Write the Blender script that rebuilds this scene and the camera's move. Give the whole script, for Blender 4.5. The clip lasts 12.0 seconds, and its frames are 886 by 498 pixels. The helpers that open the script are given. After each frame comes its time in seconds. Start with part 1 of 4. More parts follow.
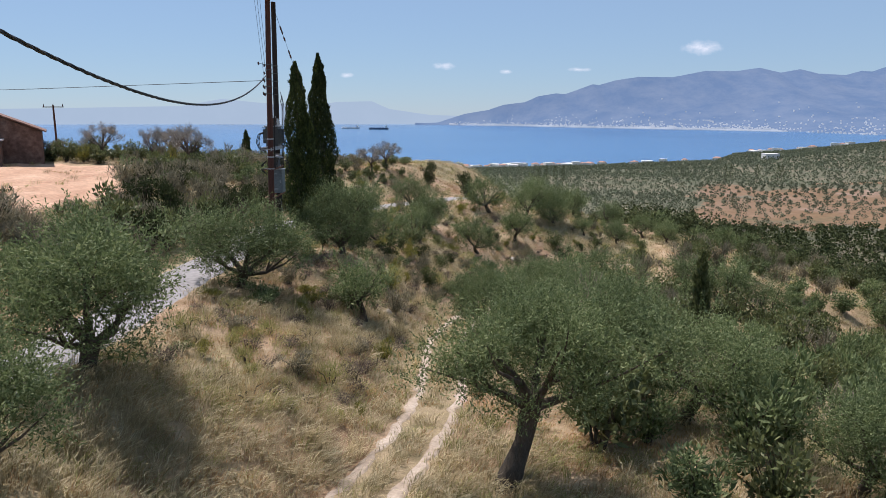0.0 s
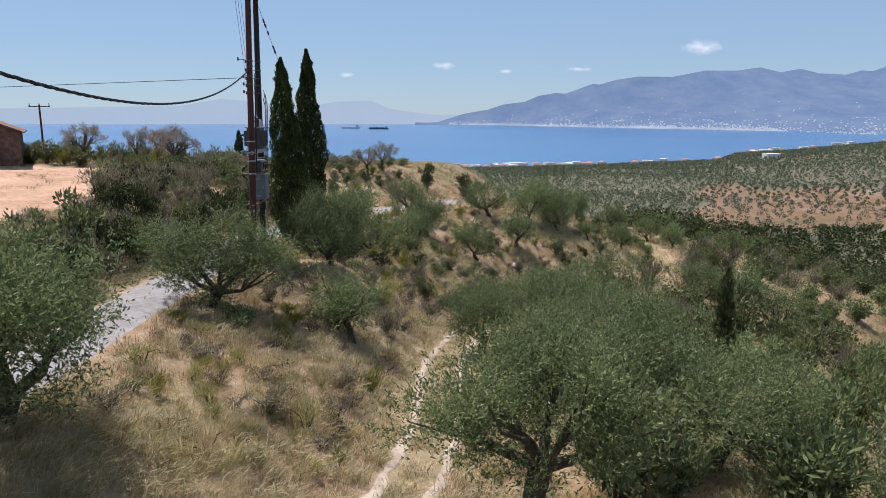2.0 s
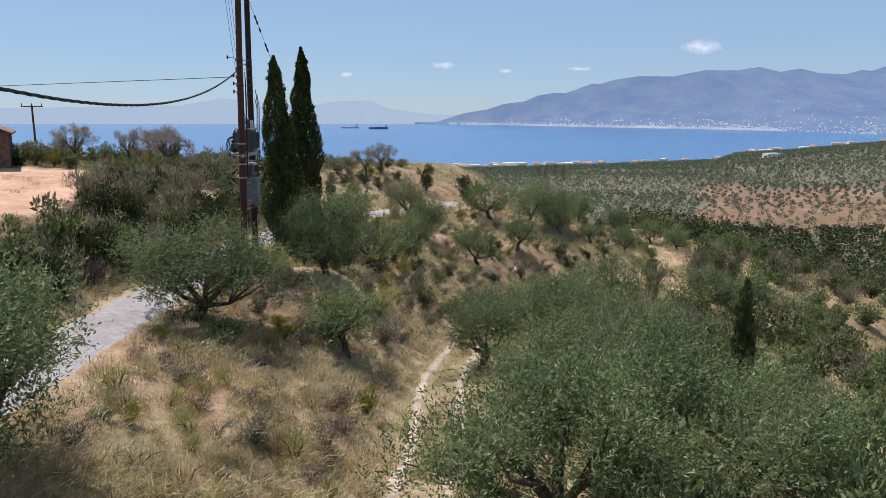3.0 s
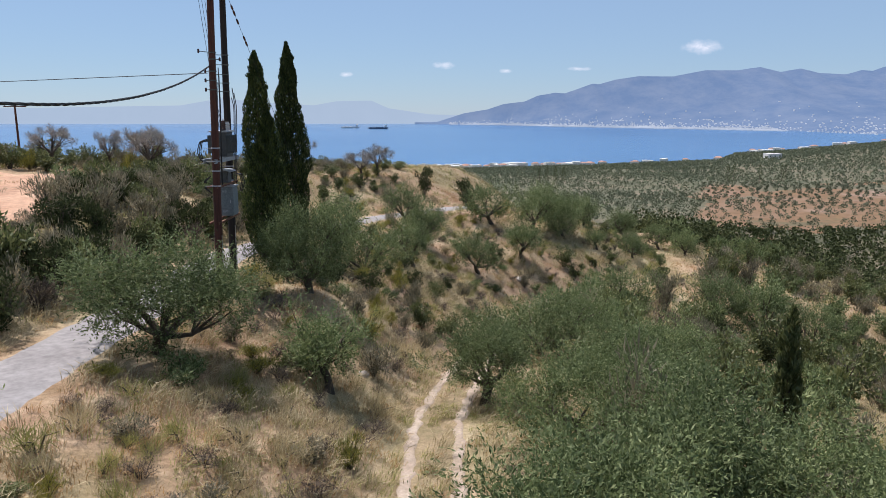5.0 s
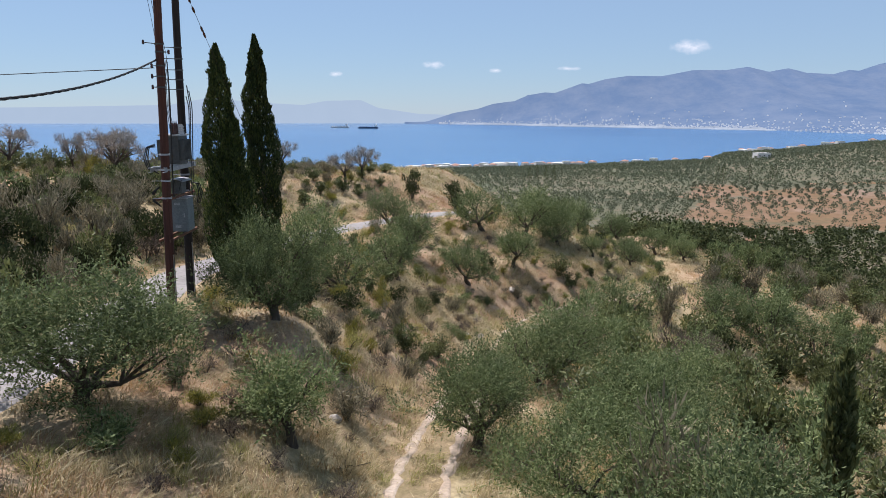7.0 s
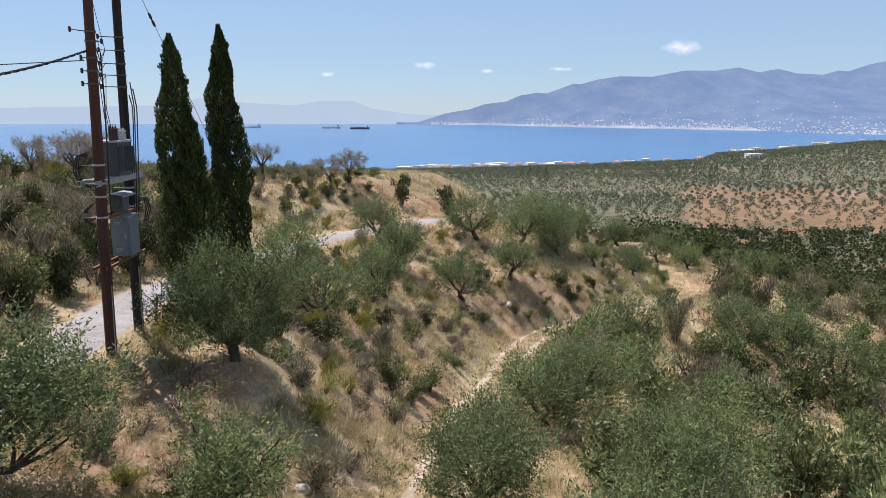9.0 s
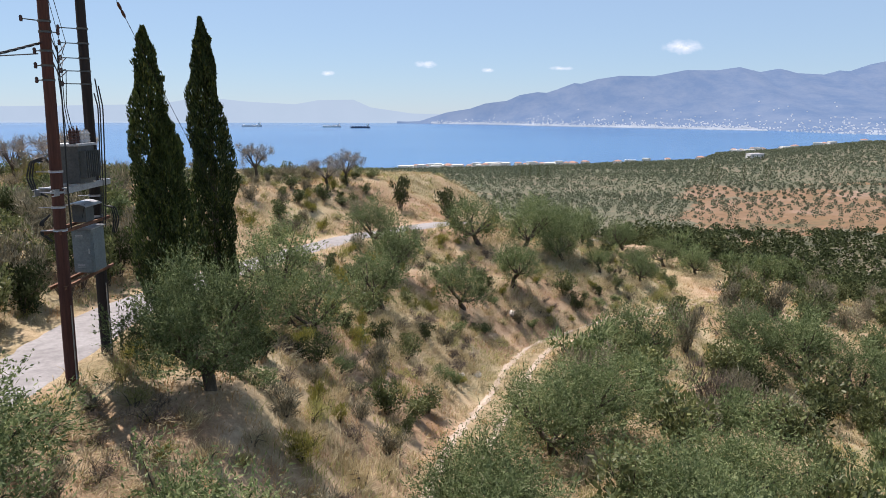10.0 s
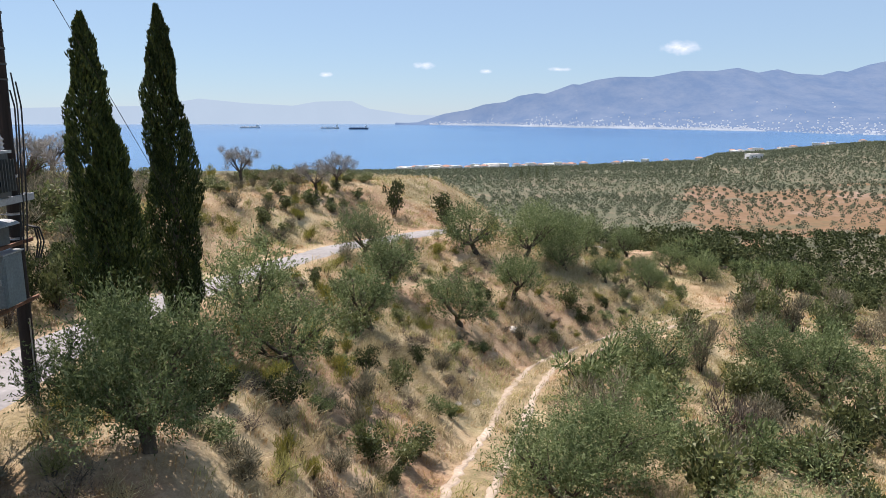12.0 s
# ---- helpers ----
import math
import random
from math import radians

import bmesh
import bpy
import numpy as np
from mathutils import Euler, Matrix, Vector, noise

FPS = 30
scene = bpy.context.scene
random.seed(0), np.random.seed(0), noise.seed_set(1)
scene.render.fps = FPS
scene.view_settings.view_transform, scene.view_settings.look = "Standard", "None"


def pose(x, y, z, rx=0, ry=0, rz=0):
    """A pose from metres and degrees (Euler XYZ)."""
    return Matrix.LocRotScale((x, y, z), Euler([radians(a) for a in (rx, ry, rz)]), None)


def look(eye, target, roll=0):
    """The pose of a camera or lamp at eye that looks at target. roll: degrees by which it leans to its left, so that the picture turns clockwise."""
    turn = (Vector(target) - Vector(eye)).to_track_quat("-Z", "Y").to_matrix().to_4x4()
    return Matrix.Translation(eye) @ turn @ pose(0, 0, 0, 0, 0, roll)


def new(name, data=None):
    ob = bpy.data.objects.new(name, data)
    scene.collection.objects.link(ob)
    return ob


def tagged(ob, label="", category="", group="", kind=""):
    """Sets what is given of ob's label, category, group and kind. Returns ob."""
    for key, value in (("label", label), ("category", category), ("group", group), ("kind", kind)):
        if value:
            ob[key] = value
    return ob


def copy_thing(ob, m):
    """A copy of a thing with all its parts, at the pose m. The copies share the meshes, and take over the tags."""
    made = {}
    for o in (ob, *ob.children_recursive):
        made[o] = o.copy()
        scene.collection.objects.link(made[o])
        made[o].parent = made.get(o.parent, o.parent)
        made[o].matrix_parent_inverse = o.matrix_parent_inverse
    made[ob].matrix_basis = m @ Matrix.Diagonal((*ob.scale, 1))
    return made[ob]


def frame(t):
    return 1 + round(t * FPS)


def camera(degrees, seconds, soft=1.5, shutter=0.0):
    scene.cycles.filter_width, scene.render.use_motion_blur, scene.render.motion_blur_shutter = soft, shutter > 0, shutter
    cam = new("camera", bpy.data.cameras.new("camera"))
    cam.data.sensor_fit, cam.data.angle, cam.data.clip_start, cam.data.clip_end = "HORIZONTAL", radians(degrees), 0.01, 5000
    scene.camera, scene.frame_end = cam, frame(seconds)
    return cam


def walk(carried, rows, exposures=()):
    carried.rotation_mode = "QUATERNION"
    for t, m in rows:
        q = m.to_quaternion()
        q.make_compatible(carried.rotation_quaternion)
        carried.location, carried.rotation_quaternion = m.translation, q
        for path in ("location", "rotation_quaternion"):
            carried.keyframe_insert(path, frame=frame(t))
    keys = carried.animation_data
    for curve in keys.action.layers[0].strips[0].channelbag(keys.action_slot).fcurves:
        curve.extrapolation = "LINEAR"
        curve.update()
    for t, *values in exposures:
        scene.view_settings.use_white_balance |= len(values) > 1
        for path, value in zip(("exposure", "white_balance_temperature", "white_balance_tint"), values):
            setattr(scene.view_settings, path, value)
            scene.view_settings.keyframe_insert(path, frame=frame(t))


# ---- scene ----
cam = camera(63.4, 12.0, 0.85)
PATH = [
    (0, (-2.487, -2.39, 7.101), (-2.473, -0.426, 6.728), 0.0),
    (0.5, (-2.424, -1.653, 7.116), (-2.41, 0.311, 6.742), 0.0),
    (1, (-2.398, -0.903, 7.132), (-2.384, 1.062, 6.758), 0.0),
    (1.5, (-2.345, -0.143, 7.13), (-2.33, 1.822, 6.756), 0.0),
    (2, (-2.297, 0.605, 7.121), (-2.283, 2.569, 6.747), 0.0),
    (2.5, (-2.291, 1.393, 7.155), (-2.277, 3.357, 6.78), 0.0),
    (3, (-2.305, 2.222, 7.176), (-2.29, 4.186, 6.801), 0.0),
    (5, (-2.178, 5.681, 7.194), (-2.163, 7.646, 6.819), -0.0),
    (5.5, (-2.1, 6.616, 7.211), (-2.085, 8.58, 6.835), -0.0),
    (6, (-2.045, 7.56, 7.204), (-2.027, 9.525, 6.828), -0.0),
    (6.5, (-2.002, 8.49, 7.206), (-1.972, 10.454, 6.83), 0.0),
    (7, (-1.955, 9.416, 7.237), (-1.913, 11.38, 6.861), 0.0),
    (9, (-1.843, 13.574, 7.275), (-1.779, 15.538, 6.9), 0.0),
    (9.5, (-1.782, 14.728, 7.285), (-1.72, 16.691, 6.909), 0.0),
    (10, (-1.75, 15.879, 7.312), (-1.687, 17.842, 6.935), 0.1),
    (10.5, (-1.667, 16.96, 7.298), (-1.605, 18.923, 6.921), 0.0),
    (11, (-1.607, 17.942, 7.304), (-1.545, 19.905, 6.928), 0.0),
    (11.5, (-1.534, 18.733, 7.301), (-1.469, 20.696, 6.925), 0.0),
    (12, (-1.442, 19.454, 7.29), (-1.375, 21.418, 6.916), 0.0),
]
walk(cam, [(t, look(e, g, r)) for t, e, g, r in PATH], [(0.0, 0.39, 6200, 18), (7.0, 0.46, 6250, 18), (9.5, 0.64, 6450, 19), (12.0, 0.70, 6520, 18)])

# ---- sky, sun and exposure ----
SUN = Vector((-0.44, 0.50, 1.22)).normalized()
world = bpy.data.worlds.new("world")
scene.world = world
world.use_nodes = True
wt = world.node_tree
sky = wt.nodes.new("ShaderNodeTexSky")
sky.sky_type, sky.sun_disc = "NISHITA", False
sky.sun_elevation = math.asin(SUN.z)
sky.sun_rotation = math.atan2(SUN.x, SUN.y)
sky.altitude, sky.air_density, sky.dust_density, sky.ozone_density = 200, 1.0, 0.0, 4.0
wt.nodes["Background"].inputs["Strength"].default_value = 0.066
clear = wt.nodes.new("ShaderNodeMix")
clear.data_type, clear.blend_type = "RGBA", "MULTIPLY"
clear.inputs["Factor"].default_value, clear.inputs["B"].default_value = 1.0, (0.85, 1.0, 1.10, 1)
wt.links.new(sky.outputs["Color"], clear.inputs["A"])
haze = wt.nodes.new("ShaderNodeMix")
haze.data_type = "RGBA"
haze.inputs["Factor"].default_value, haze.inputs["B"].default_value = 0.6, (4.3, 6.0, 7.7, 1)
wt.links.new(clear.outputs["Result"], haze.inputs["A"])
wt.links.new(haze.outputs["Result"], wt.nodes["Background"].inputs["Color"])
sun = new("sun", bpy.data.lights.new("sun", "SUN"))
sun.data.energy, sun.data.angle, sun.data.color = 5.0, radians(0.53), (1.0, 0.95, 0.87)
sun.matrix_world = look((0, 0, 60), Vector((0, 0, 60)) - SUN)

# ---- materials ----


def shader(name, rough=0.8, metal=0.0, spec=0.3):
    m = bpy.data.materials.new(name)
    m.use_nodes = True
    b = m.node_tree.nodes["Principled BSDF"]
    b.inputs["Roughness"].default_value = rough
    b.inputs["Metallic"].default_value = metal
    b.inputs["Specular IOR Level"].default_value = spec
    return m, m.node_tree, b


def ramp(nt, fac, stops):
    r = nt.nodes.new("ShaderNodeValToRGB")
    while len(r.color_ramp.elements) < len(stops):
        r.color_ramp.elements.new(0.5)
    for e, (p, c) in zip(r.color_ramp.elements, stops):
        e.position, e.color = p, (*c, 1)
    nt.links.new(fac, r.inputs["Fac"])
    return r.outputs["Color"]


def noise_node(nt, scale, detail=4, rough=0.6, vec=None, stretch=None):
    n = nt.nodes.new("ShaderNodeTexNoise")
    n.inputs["Scale"].default_value, n.inputs["Detail"].default_value = scale, detail
    n.inputs["Roughness"].default_value = rough
    if vec is None:
        vec = nt.nodes.new("ShaderNodeNewGeometry").outputs["Position"]
    if stretch:
        mp = nt.nodes.new("ShaderNodeMapping")
        mp.inputs["Scale"].default_value = stretch
        nt.links.new(vec, mp.inputs["Vector"])
        vec = mp.outputs["Vector"]
    nt.links.new(vec, n.inputs["Vector"])
    return n.outputs["Fac"]


def mix(nt, fac, a, b, mode="MIX"):
    m = nt.nodes.new("ShaderNodeMix")
    m.data_type, m.blend_type = "RGBA", mode
    for sock, v in ((m.inputs["Factor"], fac), (m.inputs["A"], a), (m.inputs["B"], b)):
        if isinstance(v, (int, float)):
            sock.default_value = v
        elif isinstance(v, tuple):
            sock.default_value = (*v, 1)
        else:
            nt.links.new(v, sock)
    return m.outputs["Result"]


def bump(nt, b, height, strength=0.4, dist=0.05):
    n = nt.nodes.new("ShaderNodeBump")
    n.inputs["Strength"].default_value, n.inputs["Distance"].default_value = strength, dist
    nt.links.new(height, n.inputs["Height"])
    nt.links.new(n.outputs["Normal"], b.inputs["Normal"])


def leaf_material(name, dark, light, tip, through_light=0.25, rough=0.5, spec=0.3):
    """Foliage: every leaf its own tone, clumps of differing tone, some light passing through."""
    m, nt, b = shader(name, rough, 0, spec)
    rnd = nt.nodes.new("ShaderNodeNewGeometry").outputs["Random Per Island"]
    col = ramp(nt, rnd, [(0.0, dark), (0.6, light), (1.0, tip)])
    ob = nt.nodes.new("ShaderNodeObjectInfo").outputs["Random"]
    tone = ramp(nt, ob, [(0, (0.82, 0.82, 0.78)), (1, (1.15, 1.12, 1.05))])
    col = mix(nt, 1.0, col, tone, "MULTIPLY")
    col = mix(nt, 1.0, col, ramp(nt, noise_node(nt, 0.7, 2), [(0.3, (0.75, 0.78, 0.75)), (0.7, (1.2, 1.18, 1.1))]), "MULTIPLY")
    nt.links.new(col, b.inputs["Base Color"])
    tr = nt.nodes.new("ShaderNodeBsdfTranslucent")
    nt.links.new(col, tr.inputs["Color"])
    ms = nt.nodes.new("ShaderNodeMixShader")
    ms.inputs[0].default_value = through_light
    nt.links.new(b.outputs[0], ms.inputs[1])
    nt.links.new(tr.outputs[0], ms.inputs[2])
    nt.links.new(ms.outputs[0], nt.nodes["Material Output"].inputs["Surface"])
    return m


def plain(name, stops, scale=3.0, rough=0.8, metal=0.0, relief=0.3, dist=0.02, stretch=None, spec=0.3, local=False):
    """A surface with coarse and fine variation of tone, and fine relief."""
    m, nt, b = shader(name, rough, metal, spec)
    vec = nt.nodes.new("ShaderNodeTexCoord").outputs["Object"] if local else None
    n1 = noise_node(nt, scale, 5, 0.65, vec, stretch)
    n2 = noise_node(nt, scale * 9, 3, 0.6, vec, stretch)
    col = ramp(nt, n1, stops)
    col = mix(nt, 1.0, col, ramp(nt, n2, [(0.3, (0.8, 0.8, 0.8)), (0.7, (1.18, 1.18, 1.18))]), "MULTIPLY")
    nt.links.new(col, b.inputs["Base Color"])
    if relief:
        bump(nt, b, n2, relief, dist)
    return m


OLIVE = leaf_material("olive_leaves", (0.078, 0.106, 0.045), (0.155, 0.198, 0.09), (0.27, 0.31, 0.17), 0.36, 0.62, 0.15)
# olive leaves of the far groves, with distance haze greyed into the colour
OLIVE_HAZED = leaf_material("olive_leaves_hazed", (0.105, 0.125, 0.088), (0.152, 0.172, 0.124), (0.215, 0.23, 0.175), 0.25, 0.9, 0.05)
SCRUB = leaf_material("scrub_leaves", (0.075, 0.09, 0.036), (0.135, 0.155, 0.062), (0.22, 0.23, 0.11), 0.3)
DARK_SCRUB = leaf_material("dark_scrub_leaves", (0.033, 0.044, 0.021), (0.058, 0.072, 0.034), (0.10, 0.112, 0.056), 0.2, 0.9, 0.05)
CYPRESS = leaf_material("cypress_scales", (0.022, 0.036, 0.011), (0.048, 0.07, 0.02), (0.11, 0.135, 0.036), 0.2, 0.6)
BROOM = leaf_material("broom_stems", (0.12, 0.13, 0.03), (0.22, 0.21, 0.05), (0.36, 0.31, 0.06), 0.25)
DRY_TWIG = leaf_material("dry_twigs", (0.17, 0.15, 0.14), (0.28, 0.255, 0.24), (0.42, 0.385, 0.36), 0.1, 0.8)
GREY_SCRUB = leaf_material("grey_scrub", (0.12, 0.108, 0.074), (0.215, 0.192, 0.138), (0.34, 0.305, 0.23), 0.25, 0.7)
STRAW = leaf_material("dry_grass", (0.28, 0.22, 0.125), (0.44, 0.36, 0.22), (0.60, 0.52, 0.36), 0.4, 0.6)
GREEN_GRASS = leaf_material("green_grass", (0.19, 0.20, 0.06), (0.30, 0.29, 0.11), (0.44, 0.40, 0.17), 0.4, 0.6)
RED_GRASS = leaf_material("rusty_grass", (0.30, 0.17, 0.08), (0.42, 0.26, 0.125), (0.52, 0.36, 0.19), 0.4, 0.6)
THORN = leaf_material("dead_thorn_twigs", (0.075, 0.055, 0.05), (0.15, 0.115, 0.098), (0.27, 0.22, 0.18), 0.15, 0.8)
BARK = plain("olive_bark", [(0.3, (0.045, 0.035, 0.026)), (0.6, (0.10, 0.08, 0.06)), (0.8, (0.19, 0.165, 0.13))], 5, 0.9, 0, 0.8, 0.04, (1, 1, 0.3))
POLE = plain("tarred_pole_wood", [(0.3, (0.045, 0.017, 0.012)), (0.6, (0.085, 0.032, 0.022)), (0.85, (0.13, 0.06, 0.04))], 3, 0.75, 0, 0.6, 0.01, (6, 6, 0.25))
TAR = plain("black_tarred_wood", [(0.3, (0.014, 0.011, 0.010)), (0.6, (0.028, 0.020, 0.017)), (0.85, (0.06, 0.04, 0.032))], 3, 0.75, 0, 0.6, 0.01, (6, 6, 0.25))
ROAD = plain("concrete_road", [(0.3, (0.20, 0.185, 0.18)), (0.55, (0.255, 0.24, 0.232)), (0.8, (0.31, 0.295, 0.285))], 0.45, 0.9, 0, 0.25, 0.01)
RUT = plain("pale_track_soil", [(0.3, (0.29, 0.225, 0.165)), (0.55, (0.39, 0.315, 0.245)), (0.8, (0.50, 0.425, 0.35))], 0.9, 0.95, 0, 0.6, 0.03)


def ground_material():
    m, nt, b = shader("dry_hillside", 0.95, 0, 0.1)
    big, mid, fine = noise_node(nt, 0.07, 5), noise_node(nt, 0.5, 6, 0.7), noise_node(nt, 6, 5, 0.7)
    soil = ramp(nt, mid, [(0.3, (0.23, 0.14, 0.085)), (0.5, (0.34, 0.235, 0.155)), (0.7, (0.47, 0.36, 0.25))])
    grass = ramp(nt, mid, [(0.3, (0.20, 0.175, 0.09)), (0.5, (0.31, 0.26, 0.155)), (0.72, (0.42, 0.36, 0.24))])
    col = mix(nt, ramp(nt, big, [(0.42, (0, 0, 0)), (0.58, (1, 1, 1))]), soil, grass)
    col = mix(nt, 1.0, col, ramp(nt, fine, [(0.25, (0.68, 0.66, 0.62)), (0.75, (1.3, 1.28, 1.25))]), "MULTIPLY")
    # beyond the ridge the soil is covered by low green growth
    sep = nt.nodes.new("ShaderNodeSeparateXYZ")
    nt.links.new(nt.nodes.new("ShaderNodeNewGeometry").outputs["Position"], sep.inputs[0])
    far = nt.nodes.new("ShaderNodeMapRange")
    far.inputs["From Min"].default_value, far.inputs["From Max"].default_value = 105, 170
    nt.links.new(sep.outputs["Y"], far.inputs["Value"])
    cover = ramp(nt, noise_node(nt, 0.03, 6, 0.7), [(0.35, (0.085, 0.095, 0.058)), (0.52, (0.125, 0.118, 0.078)), (0.70, (0.21, 0.165, 0.115))])
    col = mix(nt, far.outputs["Result"], col, cover)
    nt.links.new(col, b.inputs["Base Color"])
    bump(nt, b, fine, 0.8, 0.12)
    return m


GROUND = ground_material()

# ---- mesh helpers ----
rng = np.random.default_rng(7)


def mesh_of(name, verts, faces, mats, smooth=False, index=None):
    me = bpy.data.meshes.new(name)
    me.from_pydata(np.asarray(verts, float).tolist() if not isinstance(verts, list) else verts, [],
                   faces.tolist() if isinstance(faces, np.ndarray) else faces)
    for m in mats if isinstance(mats, (list, tuple)) else [mats]:
        me.materials.append(m)
    if smooth:
        me.polygons.foreach_set("use_smooth", [True] * len(me.polygons))
    if index is not None:
        me.polygons.foreach_set("material_index", np.asarray(index, np.int32))
    me.update()
    return me


def part_of(name, me, parent=None, label=""):
    ob = new(name, me)
    if parent is not None:
        ob.parent = parent
    return tagged(ob, label) if label else ob


def thing(name, m, label, category, group="", kind=""):
    ob = new(name)
    ob.empty_display_size = 0.3
    ob.matrix_basis = m
    return tagged(ob, label, category, group, kind)


def join(*shells):
    vs, fs, n = [], [], 0
    for v, f in shells:
        vs.append(np.asarray(v, float))
        fs += [tuple(i + n for i in q) for q in f]
        n += len(v)
    return np.concatenate(vs), fs


def tube(points, radii, n=8, rough=0.0, seed=0):
    """A tapered tube along points, closed at both ends."""
    r = np.random.default_rng(seed)
    p = np.asarray(points, float)
    t = np.gradient(p, axis=0)
    t /= np.linalg.norm(t, axis=1)[:, None] + 1e-9
    up = np.array([0.0, 0, 1.0]) if abs(t[0][2]) < 0.8 else np.array([1.0, 0, 0])
    a = np.cross(t, up)
    a /= np.linalg.norm(a, axis=1)[:, None] + 1e-9
    b = np.cross(t, a)
    ang = np.arange(n) / n * 2 * np.pi
    rad = np.asarray(radii, float)[:, None] * (1 + rough * r.normal(size=(len(p), n)))
    v = (p[:, None] + rad[..., None] * (a[:, None] * np.cos(ang)[None, :, None] + b[:, None] * np.sin(ang)[None, :, None])).reshape(-1, 3)
    f = []
    for i in range(len(p) - 1):
        for j in range(n):
            k = (j + 1) % n
            f.append((i * n + j, i * n + k, (i + 1) * n + k, (i + 1) * n + j))
    f.append(tuple(range(n)))
    f.append(tuple(range((len(p) - 1) * n, len(p) * n))[::-1])
    return v, f


def box(cx, cy, cz, sx, sy, sz):
    v = [(cx + sx * i / 2, cy + sy * j / 2, cz + sz * k / 2) for k in (-1, 1) for j in (-1, 1) for i in (-1, 1)]
    return np.array(v), [(0, 2, 3, 1), (4, 5, 7, 6), (0, 1, 5, 4), (2, 6, 7, 3), (0, 4, 6, 2), (1, 3, 7, 5)]


def leaves(centres, along, length, width, r):
    """Pointed leaves: one rhombus, slightly folded, at each centre."""
    n = len(centres)
    d = along / (np.linalg.norm(along, axis=1)[:, None] + 1e-9)
    s = np.cross(d, r.normal(size=(n, 3)))
    s /= np.linalg.norm(s, axis=1)[:, None] + 1e-9
    L = (length * r.uniform(0.6, 1.3, n))[:, None]
    W = (width * r.uniform(0.7, 1.3, n))[:, None]
    a = centres - d * L / 2
    c = centres + d * L / 2
    q = centres - d * L * 0.08
    v = np.stack([a, q + s * W / 2, c, q - s * W / 2], 1).reshape(-1, 3)
    return v, np.arange(4 * n).reshape(n, 4)


def clump_points(balls, n, r, hollow=0.45):
    """Points in a cluster of ellipsoids, denser towards their outsides; also the way outwards."""
    c = np.array([b[:3] for b in balls])
    s = np.array([b[3:6] for b in balls])
    w = s[:, 0] * s[:, 1] + s[:, 1] * s[:, 2]
    pick = r.choice(len(balls), n, p=w / w.sum())
    d = r.normal(size=(n, 3))
    d /= np.linalg.norm(d, axis=1)[:, None]
    rad = hollow + (1.05 - hollow) * r.uniform(0, 1, n) ** 0.6
    return c[pick] + d * s[pick] * rad[:, None], d


# ---- the lie of the land ----
ROAD_LINE = [(-12.6, -25, 1.2), (-12.8, 0, 0.8), (-13.1, 16, 0.45), (-13.3, 26, 0.15), (-13.0, 34, 0.0), (-12.9, 41.5, -0.05),
             (-11.3, 52, -0.75), (-9.4, 61.5, -1.6), (-7.2, 68.8, -2.1), (-3.2, 73.3, -2.2), (1.0, 78, -2.3), (8, 86, -4.0), (16, 97, -8.0)]
TRACK_LINE = [(-8.5, -10, -1.4), (-6.0, 8, -1.7), (-4.2, 13.1, -1.9), (-3.0, 17, -2.1), (-2.4, 20.5, -2.4), (-2.2, 28.5, -3.2), (-1.5, 32.5, -3.7),
              (0.3, 41.4, -4.95), (2.3, 48.5, -6.4), (3.8, 54.6, -7.2), (6.0, 60.9, -8.2), (11.7, 66.3, -8.2), (18.2, 71.5, -8.5), (24, 78, -9.5)]


def along_line(line, y):
    a = np.array(line)
    y = np.asarray(y, float)
    k = np.array([0.25, 0.5, 0.25])
    out = []
    for c in (0, 2):
        out.append(sum(w * np.interp(y + d, a[:, 1], a[:, c]) for w, d in zip(k, (-1.5, 0, 1.5))))
    return out


def step01(t):
    t = np.clip(t, 0, 1)
    return t * t * (3 - 2 * t)


def waves(x, y, s, seed):
    """Smooth uneven ground: a few crossing sine waves."""
    r = np.random.default_rng(seed)
    out = 0
    for i in range(7):
        a, f, p = r.uniform(0, 6.28), r.uniform(0.5, 1.7) / s, r.uniform(0, 6.28)
        out = out + np.sin((x * np.cos(a) + y * np.sin(a)) * f * 6.28 + p + 1.3 * np.sin((x * np.sin(a) - y * np.cos(a)) * f * 3))
    return out / 7


FAR_Y = [40, 100, 150, 220, 290, 335, 420, 700, 1500, 2300, 5000]
FAR_Z = [-38, -40, -44, -52, -57, -51, -53, -66, -113, -117, -140]


COAST_U = [-0.6, 0.0, 0.18, 0.30, 0.385, 0.412, 0.48, 0.545, 0.62, 0.9]
COAST_SLOPE = [0.0800, 0.0785, 0.0745, 0.0705, 0.0668, 0.0560, 0.0522, 0.0465, 0.0405, 0.033]
COAST_Y = [1480, 1480, 1480, 1490, 1560, 1900, 2050, 2200, 2350, 2500]



def far_land(x, y):
    """Valley, plain and coast beyond the ridge."""
    u = x / np.maximum(y, 60)
    s, ys = np.interp(u, COAST_U, COAST_SLOPE), np.interp(u, COAST_U, COAST_Y)
    z = np.interp(y, FAR_Y, FAR_Z)
    plain_z = 7 - y * s * (1 + 0.22 * np.maximum(0, 1 - y / ys))
    k = step01((y - 450) / 700)
    z = z * (1 - k) + plain_z * k
    z = z + waves(x, y, 160, 3) * 2.5 * step01((y - 120) / 200) * (1 - step01((y - 900) / 400))
    return z - 60 * step01((y - ys) / 160)


